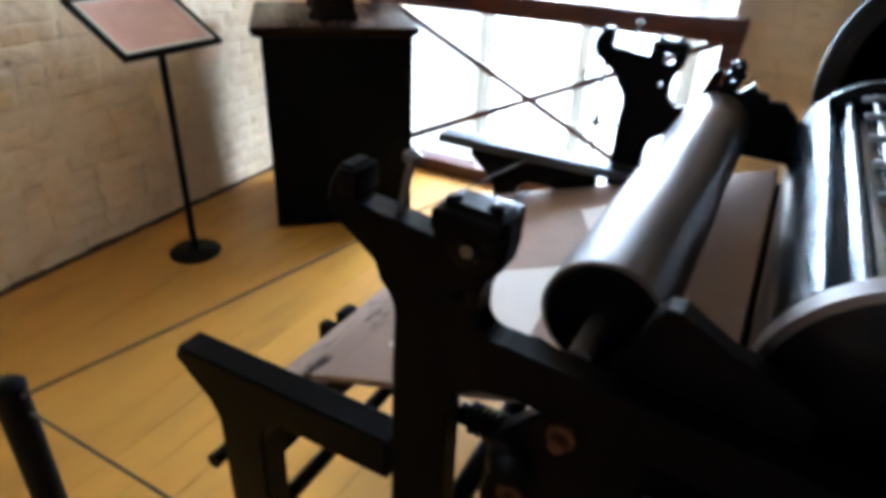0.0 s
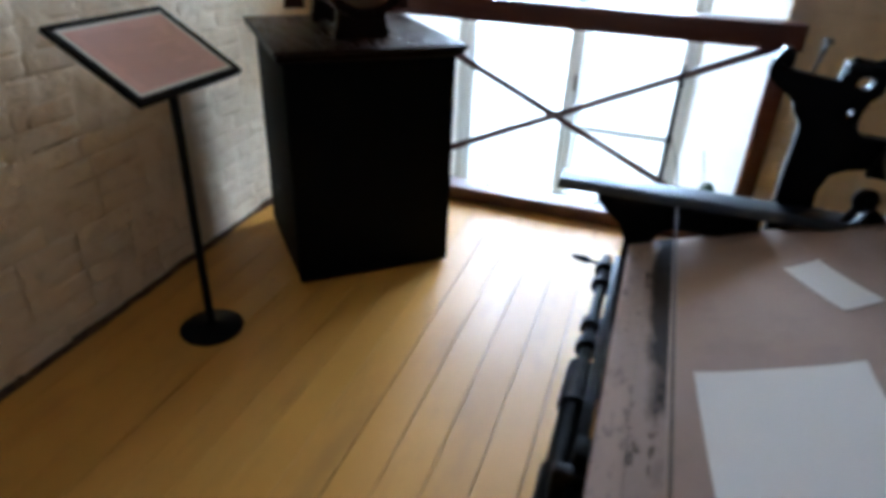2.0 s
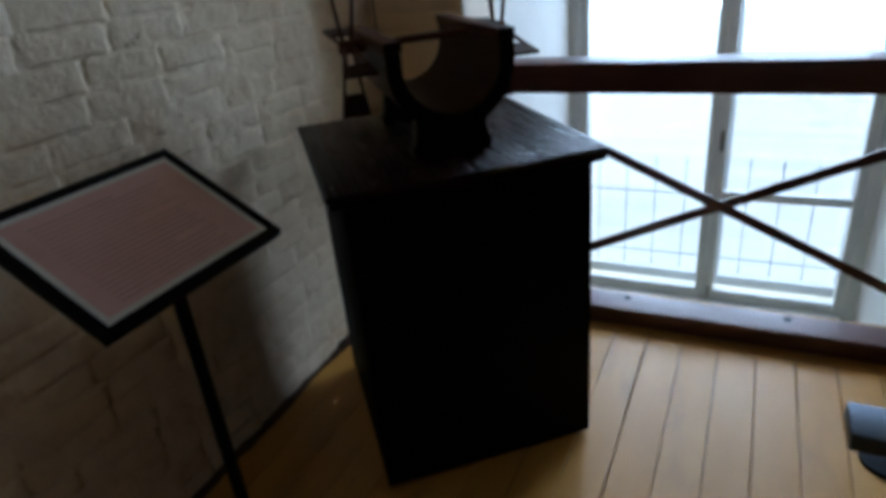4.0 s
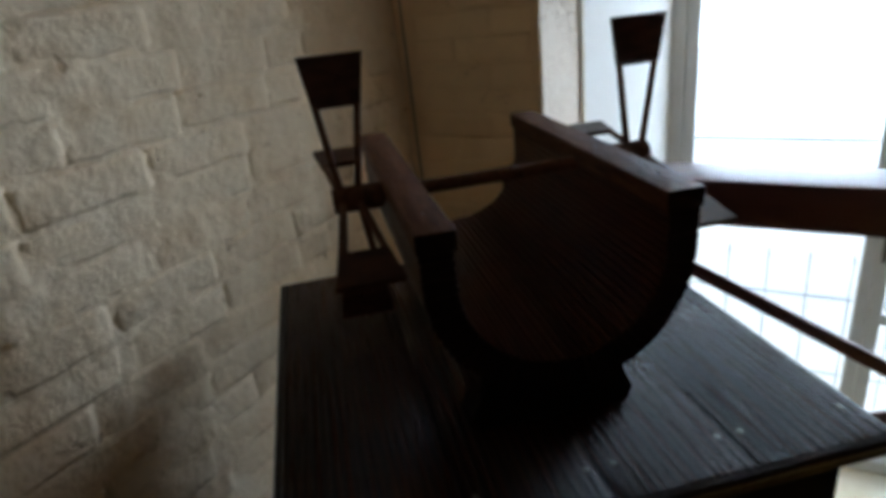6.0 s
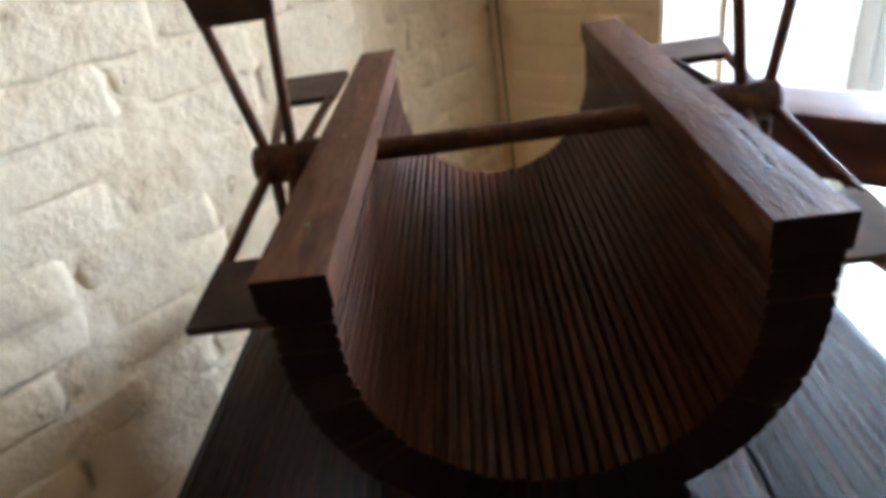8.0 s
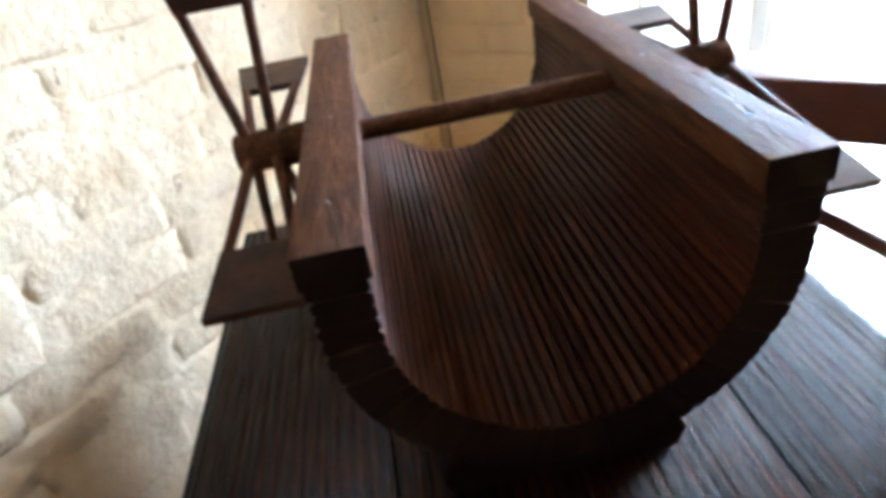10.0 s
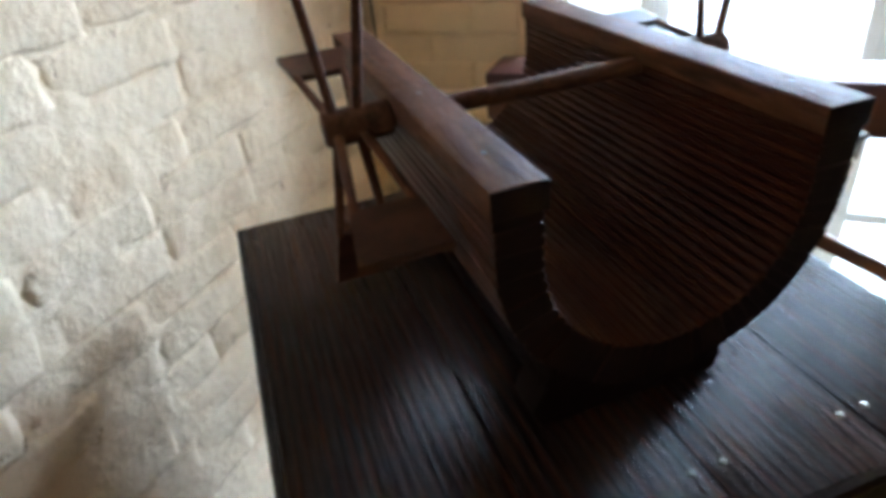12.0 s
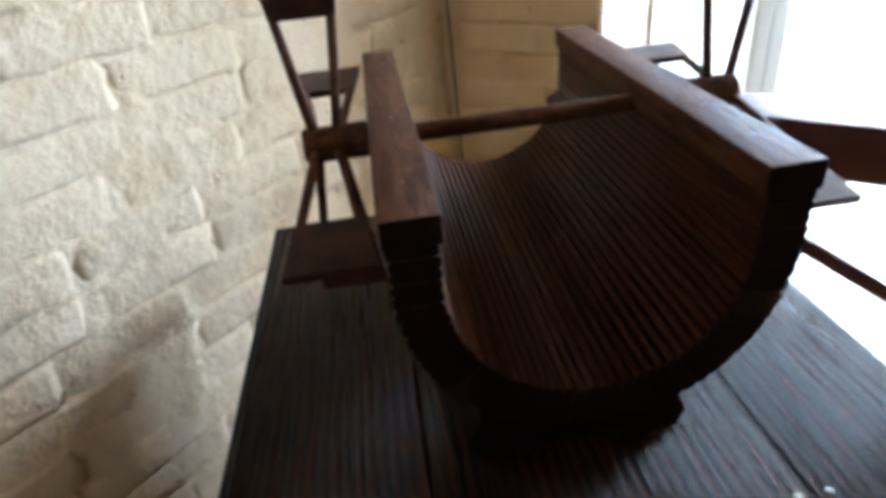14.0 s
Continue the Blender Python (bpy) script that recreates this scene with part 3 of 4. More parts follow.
# ---- slatted trough with paddle wheels ----
trough = thing("trough_model", CAB, "dark red-brown wooden slatted trough model with an axle and paddle wheels", "model")
TU, TV0, TV1, TZ = 0.3835, 0.124, 0.692, 1.334
RO, RI, ZC = 0.169, 0.128, 1.266
# staves round the U, from the left cap round to the right one
side_n, arc_n = 4, 38
top_z = TZ - 0.026
spots = []
for k in range(side_n):
    spots.append((TU - (RO + RI) / 2, top_z - (k + 0.5) * (top_z - ZC) / side_n, 180.0, (top_z - ZC) / side_n))
for k in range(arc_n):
    a = 180 + (k + 0.5) * 180 / arc_n
    spots.append((TU + (RO + RI) / 2 * math.cos(radians(a)), ZC + (RO + RI) / 2 * math.sin(radians(a)), a, math.pi * (RO + RI) / 2 / arc_n))
for k in range(side_n):
    spots.append((TU + (RO + RI) / 2, ZC + (k + 0.5) * (top_z - ZC) / side_n, 360.0, (top_z - ZC) / side_n))
half = (RO - RI) / 2


def shade_ends(ob):
    """Darker end grain, with shade painted in, on the two cut ends of a piece that runs along its y axis."""
    ob.data.materials.append(SHADED_END)
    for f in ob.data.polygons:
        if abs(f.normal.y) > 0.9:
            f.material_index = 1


for k, (u, z, a, w) in enumerate(spots):
    bm = bmesh.new()
    curved = side_n <= k < side_n + arc_n
    wi, wo = w * (0.862 if curved else 1.0) - 0.0002, w * (1.138 if curved else 1.0) - 0.0002
    j = 0.0016 * (random.random() - 0.5)
    prof = [(-half + 0.0022 + j, -wi * 0.5), (-half - 0.0005 + j, -wi * 0.30), (-half - 0.0005 + j, wi * 0.30), (-half + 0.0022 + j, wi * 0.5), (half - 0.002 + j, wo * 0.5), (half + j, wo * 0.3), (half + j, -wo * 0.3), (half - 0.002 + j, -wo * 0.5)]
    c, s = math.cos(radians(a)), math.sin(radians(a))
    ends = 0.0015 * (random.random() - 0.5)
    lo = [bm.verts.new((u + r * c - t * s, TV0 + 0.004 + ends, z + r * s + t * c)) for r, t in prof]
    hi = [bm.verts.new((u + r * c - t * s, TV1 - 0.004 + ends, z + r * s + t * c)) for r, t in prof]
    bm.faces.new(lo)
    bm.faces.new(hi)
    for i in range(8):
        bm.faces.new((lo[i], lo[(i + 1) % 8], hi[(i + 1) % 8], hi[i]))
    shade_ends(part("stave", bm, STAVE, trough, local=True, smooth=False))
for sgn in (-1, 1):
    u0, u1 = sorted((TU + sgn * (RI - 0.004), TU + sgn * (RO + 0.003)))
    shade_ends(part("cap_beam", boxed((u0, TV0, TZ - 0.0255), (u1, TV1, TZ), 0.003), REDWOOD, trough, "worn red-brown cap beam", local=True))
    for v in (0.19, 0.36, 0.47, 0.60):
        part("nail", lathe(bmesh.new(), (TU + sgn * 0.148 + 0.006 * (random.random() - 0.5), v, TZ - 0.001), (0, 0, 1), [(0, 0.003), (0.0015, 0.002), (0.002, 0.0003)], 8), ROD, trough, local=True)
# cradle feet under the trough
for v in (0.205, 0.610):
    outer = [(TU - 0.108, SZ + 0.001), (TU + 0.108, SZ + 0.001), (TU + 0.116, SZ + 0.022), (TU + 0.103, SZ + 0.05)] + arc(TU, ZC, RO + 0.003, -56, -124, 14) + [(TU - 0.103, SZ + 0.05), (TU - 0.116, SZ + 0.022)]
    part("cradle", plate(outer, [], v - 0.025, v + 0.025, 0.002), DARKWOOD, trough, "dark wooden cradle foot", local=True)
for u in (TU - 0.085, TU + 0.055):
    part("base_strip", boxed((u, 0.20, SZ + 0.001), (u + 0.03, 0.56, SZ + 0.018), 0.002), DARKWOOD, trough, local=True)
AV, AZ = 0.392, 1.305
part("axle", tubed((0.20, AV, AZ), (0.57, AV, AZ), 0.0105, seg=18), REDWOOD, trough, "turned red-brown axle", local=True)


def paddle_wheel(u0, u1, angles, ush):
    hub = part("hub", lathe(bmesh.new(), (u0, AV, AZ), (1, 0, 0), [(0, 0.017), (0.003, 0.0195), (u1 - u0 - 0.003, 0.0195), (u1 - u0, 0.017)], 24), REDWOOD, trough, "turned wooden hub", local=True)
    uc = (u0 + u1) / 2 + ush
    for a in angles:
        a = radians(a)
        rad, nor = Vector((0, math.cos(a), math.sin(a))), Vector((0, -math.sin(a), math.cos(a)))
        o, ax = Vector((uc, AV, AZ)), Vector((1, 0, 0))
        for s in (-1, 1):
            part("spoke", tubed(o + rad * 0.017 + ax * (s * 0.013), o + rad * 0.140 + ax * (s * 0.0285), 0.0056, 0.0048, 12), REDWOOD, hub, local=True)
        bm = bmesh.new()
        pts = [(0.136, -0.0325), (0.136, 0.0325), (0.2045, 0.0425), (0.2045, -0.0425)]
        f = [bm.verts.new(o + rad * r + ax * w + nor * 0.004) for r, w in pts]
        bk = [bm.verts.new(o + rad * r + ax * w - nor * 0.004) for r, w in pts]
        bm.faces.new(f)
        bm.faces.new(bk)
        for i in range(4):
            bm.faces.new((f[i], f[(i + 1) % 4], bk[(i + 1) % 4], bk[i]))
        part("paddle", bm, PADDLEWOOD, hub, "dark wooden trapezoid paddle", local=True, smooth=False)


paddle_wheel(0.139, 0.2105, (8, 97, 194, 278), -0.010)
paddle_wheel(0.556, 0.630, (2, 92, 195, 273), 0.017)

# ---- sign on its stand ----
sign = thing("sign_stand", pose(-1.165, 2.29, 0), "black metal stand holding a tilted framed pink text panel", "sign")
part("base", lathe(bmesh.new(), (-1.165, 2.29, 0), (0, 0, 1), [(0, 0.118), (0.008, 0.120), (0.014, 0.112), (0.02, 0.03), (0.03, 0.018), (0.031, 0.012)], 40), BLACK, sign, "round black base plate")
part("pole", tubed((-1.165, 2.29, 0.02), (-1.165, 2.29, 0.985), 0.0155), BLACK, sign)
tilt = math.atan2(0.186, 0.315)
SG = Matrix.Translation((-1.232, 2.299, 1.052)) @ Matrix.Rotation(tilt, 4, "Y")
W2, D2 = 0.243, 0.182
fr = 0.024
for lo, hi in (((-D2, -W2, -0.012), (-D2 + fr, W2, 0.008)), ((D2 - fr, -W2, -0.012), (D2, W2, 0.008)), ((-D2 + fr, -W2, -0.012), (D2 - fr, -W2 + fr, 0.008)), ((-D2 + fr, W2 - fr, -0.012), (D2 - fr, W2, 0.008))):
    part("frame", boxed(lo, hi, 0.002, SG), BLACK, sign)
part("mount", boxed((-D2 + fr, -W2 + fr, -0.010), (D2 - fr, W2 - fr, 0.0055), 0, SG), SIGNMAT, sign, "cream paper mount")
panel = part("text_panel", boxed((-D2 + fr + 0.015, -W2 + fr + 0.015, 0.0052), (D2 - fr - 0.015, W2 - fr - 0.015, 0.0060), 0, SG), SIGNPINK, sign, "faded pink printed panel")
for k in range(20):
    x = -D2 + 0.07 + k * 0.0125
    w = (0.155 if k % 7 else 0.10) * (0.9 + 0.1 * random.random())
    part("text_line", boxed((x, -0.165, 0.0058), (x + 0.0028, -0.165 + 2 * w, 0.0062), 0, SG), PRINT, panel, smooth=False)
part("bracket", boxed((-0.02, -0.05, -0.028), (0.085, 0.05, -0.0125), 0.002, SG), BLACK, sign)

# ---- rope barrier ----
near_post = thing("barrier_post", pose(0.325, 0.803, 0), "black metal barrier post holding a thin cord", "barrier post", group="barrier posts")
part("pole", tubed((0.325, 0.803, 0.02), (0.325, 0.803, 0.945), 0.021), BLACK, near_post)
part("cap", lathe(bmesh.new(), (0.325, 0.803, 0.945), (0, 0, 1), [(0, 0.0225), (0.008, 0.0225), (0.014, 0.016), (0.016, 0.002)], 20), BLACK, near_post)
part("base", lathe(bmesh.new(), (0.325, 0.803, 0), (0, 0, 1), [(0, 0.13), (0.012, 0.13), (0.022, 0.03), (0.03, 0.022)], 32), BLACK, near_post)
far_post = thing("barrier_post", pose(0.402, 3.326, 0), "slim dark metal barrier post with a ring for a cord", "barrier post", group="barrier posts")
part("pole", tube(tubed((0.402, 3.326, 0.01), (0.402, 3.326, 0.90), 0.0075, seg=12), (0.402, 3.326, 0.90), (0.402, 3.326, 0.99), 0.011, 0.004, 12), BLACK, far_post)
part("collar", lathe(bmesh.new(), (0.402, 3.326, 0.66), (0, 0, 1), [(0, 0.008), (0.015, 0.014), (0.03, 0.014), (0.045, 0.008)], 14), BLACK, far_post)
part("base", lathe(bmesh.new(), (0.402, 3.326, 0), (0, 0, 1), [(0, 0.09), (0.008, 0.09), (0.014, 0.02)], 28), BLACK, far_post)
rope = [(0.345, 0.806, 0.940), (0.385, 0.93, 0.950), (0.402, 1.1, 0.937), (0.4065, 1.35, 0.908), (0.412, 1.7, 0.867), (0.418, 2.05, 0.826), (0.425, 2.4, 0.785), (0.430, 2.8, 0.737), (0.425, 3.1, 0.705), (0.412, 3.318, 0.685)]
single("rope", cord(bmesh.new(), rope, 0.0027), STRING, "thin dark cord strung between the barrier posts", "rope")
single("rope", cord(bmesh.new(), [(0.366, 0.803, 0.925), (0.55, 0.825, 0.875), (0.8, 0.84, 0.83), (1.1, 0.85, 0.80), (1.5, 0.85, 0.80), (1.9, 0.84, 0.86)], 0.0027), STRING, "thin dark cord running from a barrier post", "rope")
copy_thing(near_post, pose(1.92, 0.84, 0))

# ---- printing press ----
press = thing("printing_press", pose(0.9, 1.83, 0), "old black cast-iron printing press with steel cylinders and a sloping board", "press")
NY, FY = 1.165, 2.505


def upper_frame(dx):
    """The upright casting: leg, hooked arm and bearing block, with the bearing holes."""
    o = [(0.700, 0.0), (0.800, 0.0), (0.800, 0.86)] + [(0.815, 0.905), (0.85, 0.925), (0.905, 0.935), (1.62, 0.86), (1.62, 0.95), (0.935, 1.012)]
    o += [(0.880, 1.018)] + arc(0.872, 1.052, 0.035, 265, 180, 5) + [(0.838, 1.075), (0.846, 1.105), (0.866, 1.128), (0.872, 1.160), (0.872, 1.195), (0.860, 1.201), (0.795, 1.207), (0.780, 1.199), (0.768, 1.190), (0.766, 1.150)]
    o += [(0.655, 1.166), (0.648, 1.172), (0.650, 1.210), (0.641, 1.219), (0.622, 1.219), (0.604, 1.190), (0.597, 1.160), (0.603, 1.140), (0.640, 1.112), (0.675, 1.085)] + arc(0.640, 1.005, 0.068, 50, 0, 6) + [(0.704, 0.9)]
    holes = [circle(0.823, 1.152, 0.0175), circle(0.812, 1.076, 0.008, 10)]
    return [(x + dx, z) for x, z in o], [[(x + dx, z) for x, z in h] for h in holes]


def lower_arm(x0, top, leg0, leg1, xe):
    """A low side arm on a flared leg."""
    return [(x0, top - 0.028), (x0 + 0.012, top), (xe, top), (xe, top - 0.085), (leg1 + 0.08, top - 0.085)] + arc(leg1 + 0.08, top - 0.155, 0.07, 90, 180, 6) + [(leg1, 0.06), (leg1 + 0.03, 0.0), (leg0 - 0.03, 0.0), (leg0, 0.06), (leg0, top - 0.14), (leg0 - 0.02, top - 0.10), (leg0 - 0.06, top - 0.065)]


o, h = upper_frame(0.0)
near_frame = part("side_frame", plate(o, [h[1]], NY - 0.025, NY + 0.025, 0.004), IRON, press, "black cast-iron side frame with a hooked arm", smooth=False)
o, h = upper_frame(-0.024)
part("side_frame", plate(o, h, FY - 0.025, FY + 0.025, 0.004), IRON, press, "black cast-iron side frame with a hooked arm", smooth=False)
part("bearing", lathe(bmesh.new(), (0.823, NY - 0.036, 1.150), (0, 1, 0), [(0, 0.010), (0.001, 0.016), (0.006, 0.018), (0.010, 0.034), (0.03, 0.038), (0.06, 0.038)], 28), IRON, press)
part("bearing_stud", lathe(bmesh.new(), (0.823, NY - 0.0375, 1.150), (0, 1, 0), [(0, 0.002), (0.0005, 0.009), (0.006, 0.0095)], 16), ROD, press, "bright worn stud")
for dx, y in ((0, NY), (-0.024, FY)):
    part("bearing_cap", boxed((0.772 + dx, y - 0.04, 1.170), (0.868 + dx, y + 0.04, 1.199), 0.005), IRON, press)
    for x in (0.790, 0.848):
        part("cap_bolt", lathe(bmesh.new(), (x + dx, y - 0.01, 1.198), (0, 0, 1), [(0, 0.012), (0.010, 0.012), (0.013, 0.009), (0.014, 0.001)], 6), IRON, press, smooth=False)
    part("hook_pad", boxed((0.620 + dx, y - 0.03, 1.175), (0.650 + dx, y + 0.03, 1.214), 0.006), IRON, press)
    pin = part("set_screw", tubed((0.700 + dx, y + 0.004, 1.150), (0.716 + dx, y + 0.006, 1.232), 0.006, seg=12), ROD, press, "worn steel set screw")
    part("screw_head", lathe(bmesh.new(), (0.716 + dx, y + 0.006, 1.230), (0.19, 0, 1), [(0, 0.006), (0.004, 0.013), (0.014, 0.013), (0.018, 0.007), (0.0185, 0.001)], 12), ROD, pin)
    part("foot_plate", boxed((0.66 + dx, y - 0.07, 0.0), (0.84 + dx, y + 0.07, 0.03), 0.006), IRON, press)

part("low_arm", plate(lower_arm(0.200, 0.752, 0.300, 0.402, 0.698), [], NY - 0.032, NY + 0.032, 0.005), IRON, press, smooth=False)
part("low_arm", plate(lower_arm(0.20, 0.778, 0.300, 0.368, 0.655), [], FY - 0.075, FY - 0.03, 0.004), IRON, press, smooth=False)
part("flat_bar", boxed((0.088, FY - 0.11, 0.780), (0.850, FY - 0.027, 0.812), 0.004), WORN_IRON, press, "flat worn grey iron bar")
part("main_frame", plate([(0.93, 0.0), (1.75, 0.0), (1.75, 0.93), (1.35, 0.905), (0.96, 0.918), (0.86, 0.80), (0.84, 0.66), (0.88, 0.4)], [], NY + 0.030, NY + 0.075, 0.006), IRON, press, smooth=False)
part("main_frame", plate([(0.93, 0.0), (1.75, 0.0), (1.75, 0.85), (1.35, 0.855), (0.96, 0.85), (0.92, 0.74), (0.90, 0.6), (0.90, 0.4)], [], FY - 0.075, FY - 0.030, 0.006), IRON, press, smooth=False)
# slotted roller bracket on the far side
br = [(0.86, 0.93), (0.885, 1.005), (0.932, 1.140), (0.945, 1.152), (0.955, 1.145), (0.949, 1.108), (0.957, 1.104), (0.968, 1.145), (0.976, 1.150), (0.972, 1.166), (0.985, 1.182), (1.003, 1.180), (1.014, 1.165), (1.012, 1.150), (1.020, 1.140),
      (1.000, 1.100), (1.008, 1.094), (1.042, 1.126), (1.06, 1.105), (1.085, 1.100), (1.090, 1.085), (1.13, 1.085), (1.16, 1.06), (1.20, 1.0), (1.22, 0.92)]
part("roller_bracket", plate(br, [circle(0.992, 1.166, 0.006, 8), circle(0.983, 1.130, 0.005, 8), circle(0.925, 1.075, 0.005, 8)], FY - 0.072, FY - 0.04, 0.003), IRON, press, "slotted cast-iron roller bracket", smooth=False)
nb = [(0.86, 0.905), (1.25, 0.88), (1.25, 1.03), (1.174, 1.066), (1.144, 1.074), (1.107, 1.096), (1.08, 1.113), (1.062, 1.112), (1.045, 1.085), (1.032, 1.050), (1.012, 1.010), (0.985, 0.982), (0.955, 0.968), (0.90, 0.985), (0.875, 0.98)]
part("roller_bracket", plate(nb, [circle(1.02, 0.955, 0.006, 8)], NY + 0.030, NY + 0.070, 0.004), IRON, press, "cast-iron roller bracket", smooth=False)

# ink roller and impression cylinder
RX, RZ, RR = 0.968, 1.000, 0.094
roller = part("roller", lathe(bmesh.new(), (RX, 1.298, RZ), (0, 1, 0), [(0, RR - 0.004), (0.004, RR), (1.118, RR), (1.122, RR - 0.004), (1.122, 0.03)], 64), STEEL, press, "worn steel roller with brown tarnish")
part("roller_end", lathe(bmesh.new(), (RX, 1.292, RZ), (0, 1, 0), [(0, 0.018), (0.0, 0.082), (0.008, 0.090), (0.010, 0.091)], 48), IRON, roller, "black roller end disc")
for a in (60, 150, 240, 330):
    part("end_boss", lathe(bmesh.new(), (RX + 0.055 * math.cos(radians(a)), 1.284, RZ + 0.055 * math.sin(radians(a))), (0, 1, 0), [(0, 0.001), (0.001, 0.009), (0.01, 0.011)], 14), IRON, roller)
part("roller_shaft", tubed((RX, 1.19, RZ), (RX, 2.47, RZ), 0.017), ROD, roller)
CX, CZ, CR = 1.365, 0.985, 0.198
cyl = part("cylinder", bmesh.new(), STEEL, press, "large polished steel cylinder with gripper bars")
bm = bmesh.new()
prof = []
n = 90
for k in range(n):
    a = 2 * math.pi * k / n
    deg = math.degrees(a)
    prof.append((a, CR - (0.05 if 96 < deg < 134 else 0.0)))
ra = [bm.verts.new((CX + r * math.cos(a), 1.33, CZ + r * math.sin(a))) for a, r in prof]
rb = [bm.verts.new((CX + r * math.cos(a), 2.40, CZ + r * math.sin(a))) for a, r in prof]
for k in range(n):
    bm.faces.new((ra[k], ra[(k + 1) % n], rb[(k + 1) % n], rb[k]))
bm.faces.new(ra)
bm.faces.new(rb)
cyl.data = mesh_of("cylinder", bm, BRIGHT, True)
for y0, y1 in ((1.285, 1.328), (2.402, 2.435)):
    bm = bmesh.new()
    lathe(bm, (CX, y0, CZ), (0, 1, 0), [(0, 0.150), (0.0, 0.186), (0.004, 0.197), (y1 - y0 - 0.004, 0.199), (y1 - y0, 0.19)], 72)
    ring = part("end_ring", bm, STEEL if y0 < 2 else IRON, cyl, "steel end ring")
part("hub_disc", lathe(bmesh.new(), (CX, 1.2825, CZ), (0, 1, 0), [(0, 0.02), (0, 0.180), (0.003, 0.186), (0.0035, 0.149), (0.03, 0.149)], 60), IRON, cyl, "black end disc")
for k in range(40):
    a = 2 * math.pi * k / 40
    part("ring_hole", lathe(bmesh.new(), (CX + 0.1985 * math.cos(a), 2.418, CZ + 0.1985 * math.sin(a)), (math.cos(a), 0, math.sin(a)), [(0, 0.006), (0.0015, 0.005), (0.002, 0.001)], 8), BRIGHT, cyl)
for a, r in ((106, 0.172), (124, 0.168)):
    x, z = CX + r * math.cos(radians(a)), CZ + r * math.sin(radians(a))
    part("gripper_bar", tubed((x, 1.335, z), (x, 2.395, z), 0.0105), BRIGHT, cyl, "bright steel gripper bar")
a = radians(106)
for k in range(6):
    y = 1.46 + 0.17 * k
    x, z = CX + 0.172 * math.cos(a), CZ + 0.172 * math.sin(a)
    part("gripper", boxed((-0.03, -0.007, 0.0), (0.028, 0.007, 0.014), 0.003, Matrix.Translation((x, y, z + 0.002)) @ Matrix.Rotation(radians(-12), 4, "Y")), ROD, cyl)
part("cylinder_shaft", tubed((CX, 1.10, CZ), (CX, 2.60, CZ), 0.035), IRON, cyl)

# meshed wheel guard on the far side
GX, GZ, GR = 1.630, 1.075, 0.42
guard = part("wheel_guard", bmesh.new(), IRON, press, "round black wheel guard with wire mesh")
bm = bmesh.new()
lathe(bm, (GX, 2.91, GZ), (0, 1, 0), [(0, GR - 0.06), (0, GR - 0.006), (0.004, GR), (0.05, GR), (0.054, GR - 0.006), (0.054, GR - 0.06), (0, GR - 0.06)], 72)
guard.data = mesh_of("wheel_guard", bm, RIM, True)
part("rim_band", lathe(bmesh.new(), (GX, 2.925, GZ), (0, 1, 0), [(0, GR + 0.001), (0, GR + 0.010), (0.07, GR + 0.010), (0.07, GR + 0.001)], 72), RIM, guard, "dull black rim band")
bm = bmesh.new()
for i in range(-46, 47):
    c = i * 0.0078
    e = math.sqrt(max((GR - 0.058) ** 2 - c * c, 0))
    if e > 0.02:
        tube(bm, (GX + c, 2.936, GZ - e), (GX + c, 2.936, GZ + e), 0.0009, seg=4, caps=False)
        tube(bm, (GX - e, 2.938, GZ + c), (GX + e, 2.938, GZ + c), 0.0009, seg=4, caps=False)
part("wire_mesh", bm, WIRE, guard, "fine wire mesh", smooth=False)
part("guard_leg", boxed((GX - 0.03, 2.92, 0.0), (GX + 0.03, 2.95, GZ - GR + 0.01), 0.004), IRON, guard)
part("guard_stay", boxed((GX - 0.02, FY + 0.026, 0.70), (GX + 0.02, 2.92, 0.74), 0.004), IRON, guard)

# sloping board and what carries it
BX0, BX1 = 0.318, 1.16


def board_z(x):
    return 0.620 + 0.335 * (x - 0.318)


slope = math.atan(0.335)
BM = Matrix.Translation((BX0, 0, 0.620)) @ Matrix.Rotation(-slope, 4, "Y")
wide = (BX1 - BX0) / math.cos(slope)
board = part("delivery_board", boxed((0.1285, 1.300, -0.016), (wide, 2.440, 0.0), 0.002, BM), KRAFT, press, "brown delivery board")
part("board_edge", boxed((0.0, 1.292, -0.020), (0.061, 2.448, 0.001), 0.003, BM), GREYWOOD, press, "grey worn plank edge")
part("ink_strip", boxed((0.062, 1.296, -0.018), (0.128, 2.444, 0.0005), 0.001, BM), INKED, press, "board strip blackened with ink")
for y in (1.36, 1.86, 2.36):
    part("board_batten", boxed((0.02, y, -0.052), (wide - 0.02, y + 0.04, -0.021), 0.003, BM), IRON, press)
part("cross_shaft", tubed((0.262, 1.13, 0.47), (0.262, 2.60, 0.47), 0.017), IRON, press)
for y in (2.06, 2.16, 2.40, 2.50):
    part("shaft_collar", lathe(bmesh.new(), (0.262, y, 0.47), (0, 1, 0), [(0, 0.018), (0.003, 0.031), (0.037, 0.031), (0.04, 0.018)], 20), IRON, press)
part("shaft_sleeve", lathe(bmesh.new(), (0.262, 1.42, 0.47), (0, 1, 0), [(0, 0.018), (0.004, 0.034), (0.20, 0.038), (0.205, 0.030), (0.40, 0.030), (0.405, 0.037), (0.56, 0.036), (0.565, 0.018)], 22), IRON, press, "stepped black iron sleeve on the shaft")
part("shaft_arm", boxed((0.245, 2.07, 0.39), (0.278, 2.095, 0.50), 0.006), IRON, press)
part("shaft_arm", boxed((0.255, 1.50, 0.465), (0.41, 1.53, 0.60), 0.006), IRON, press)
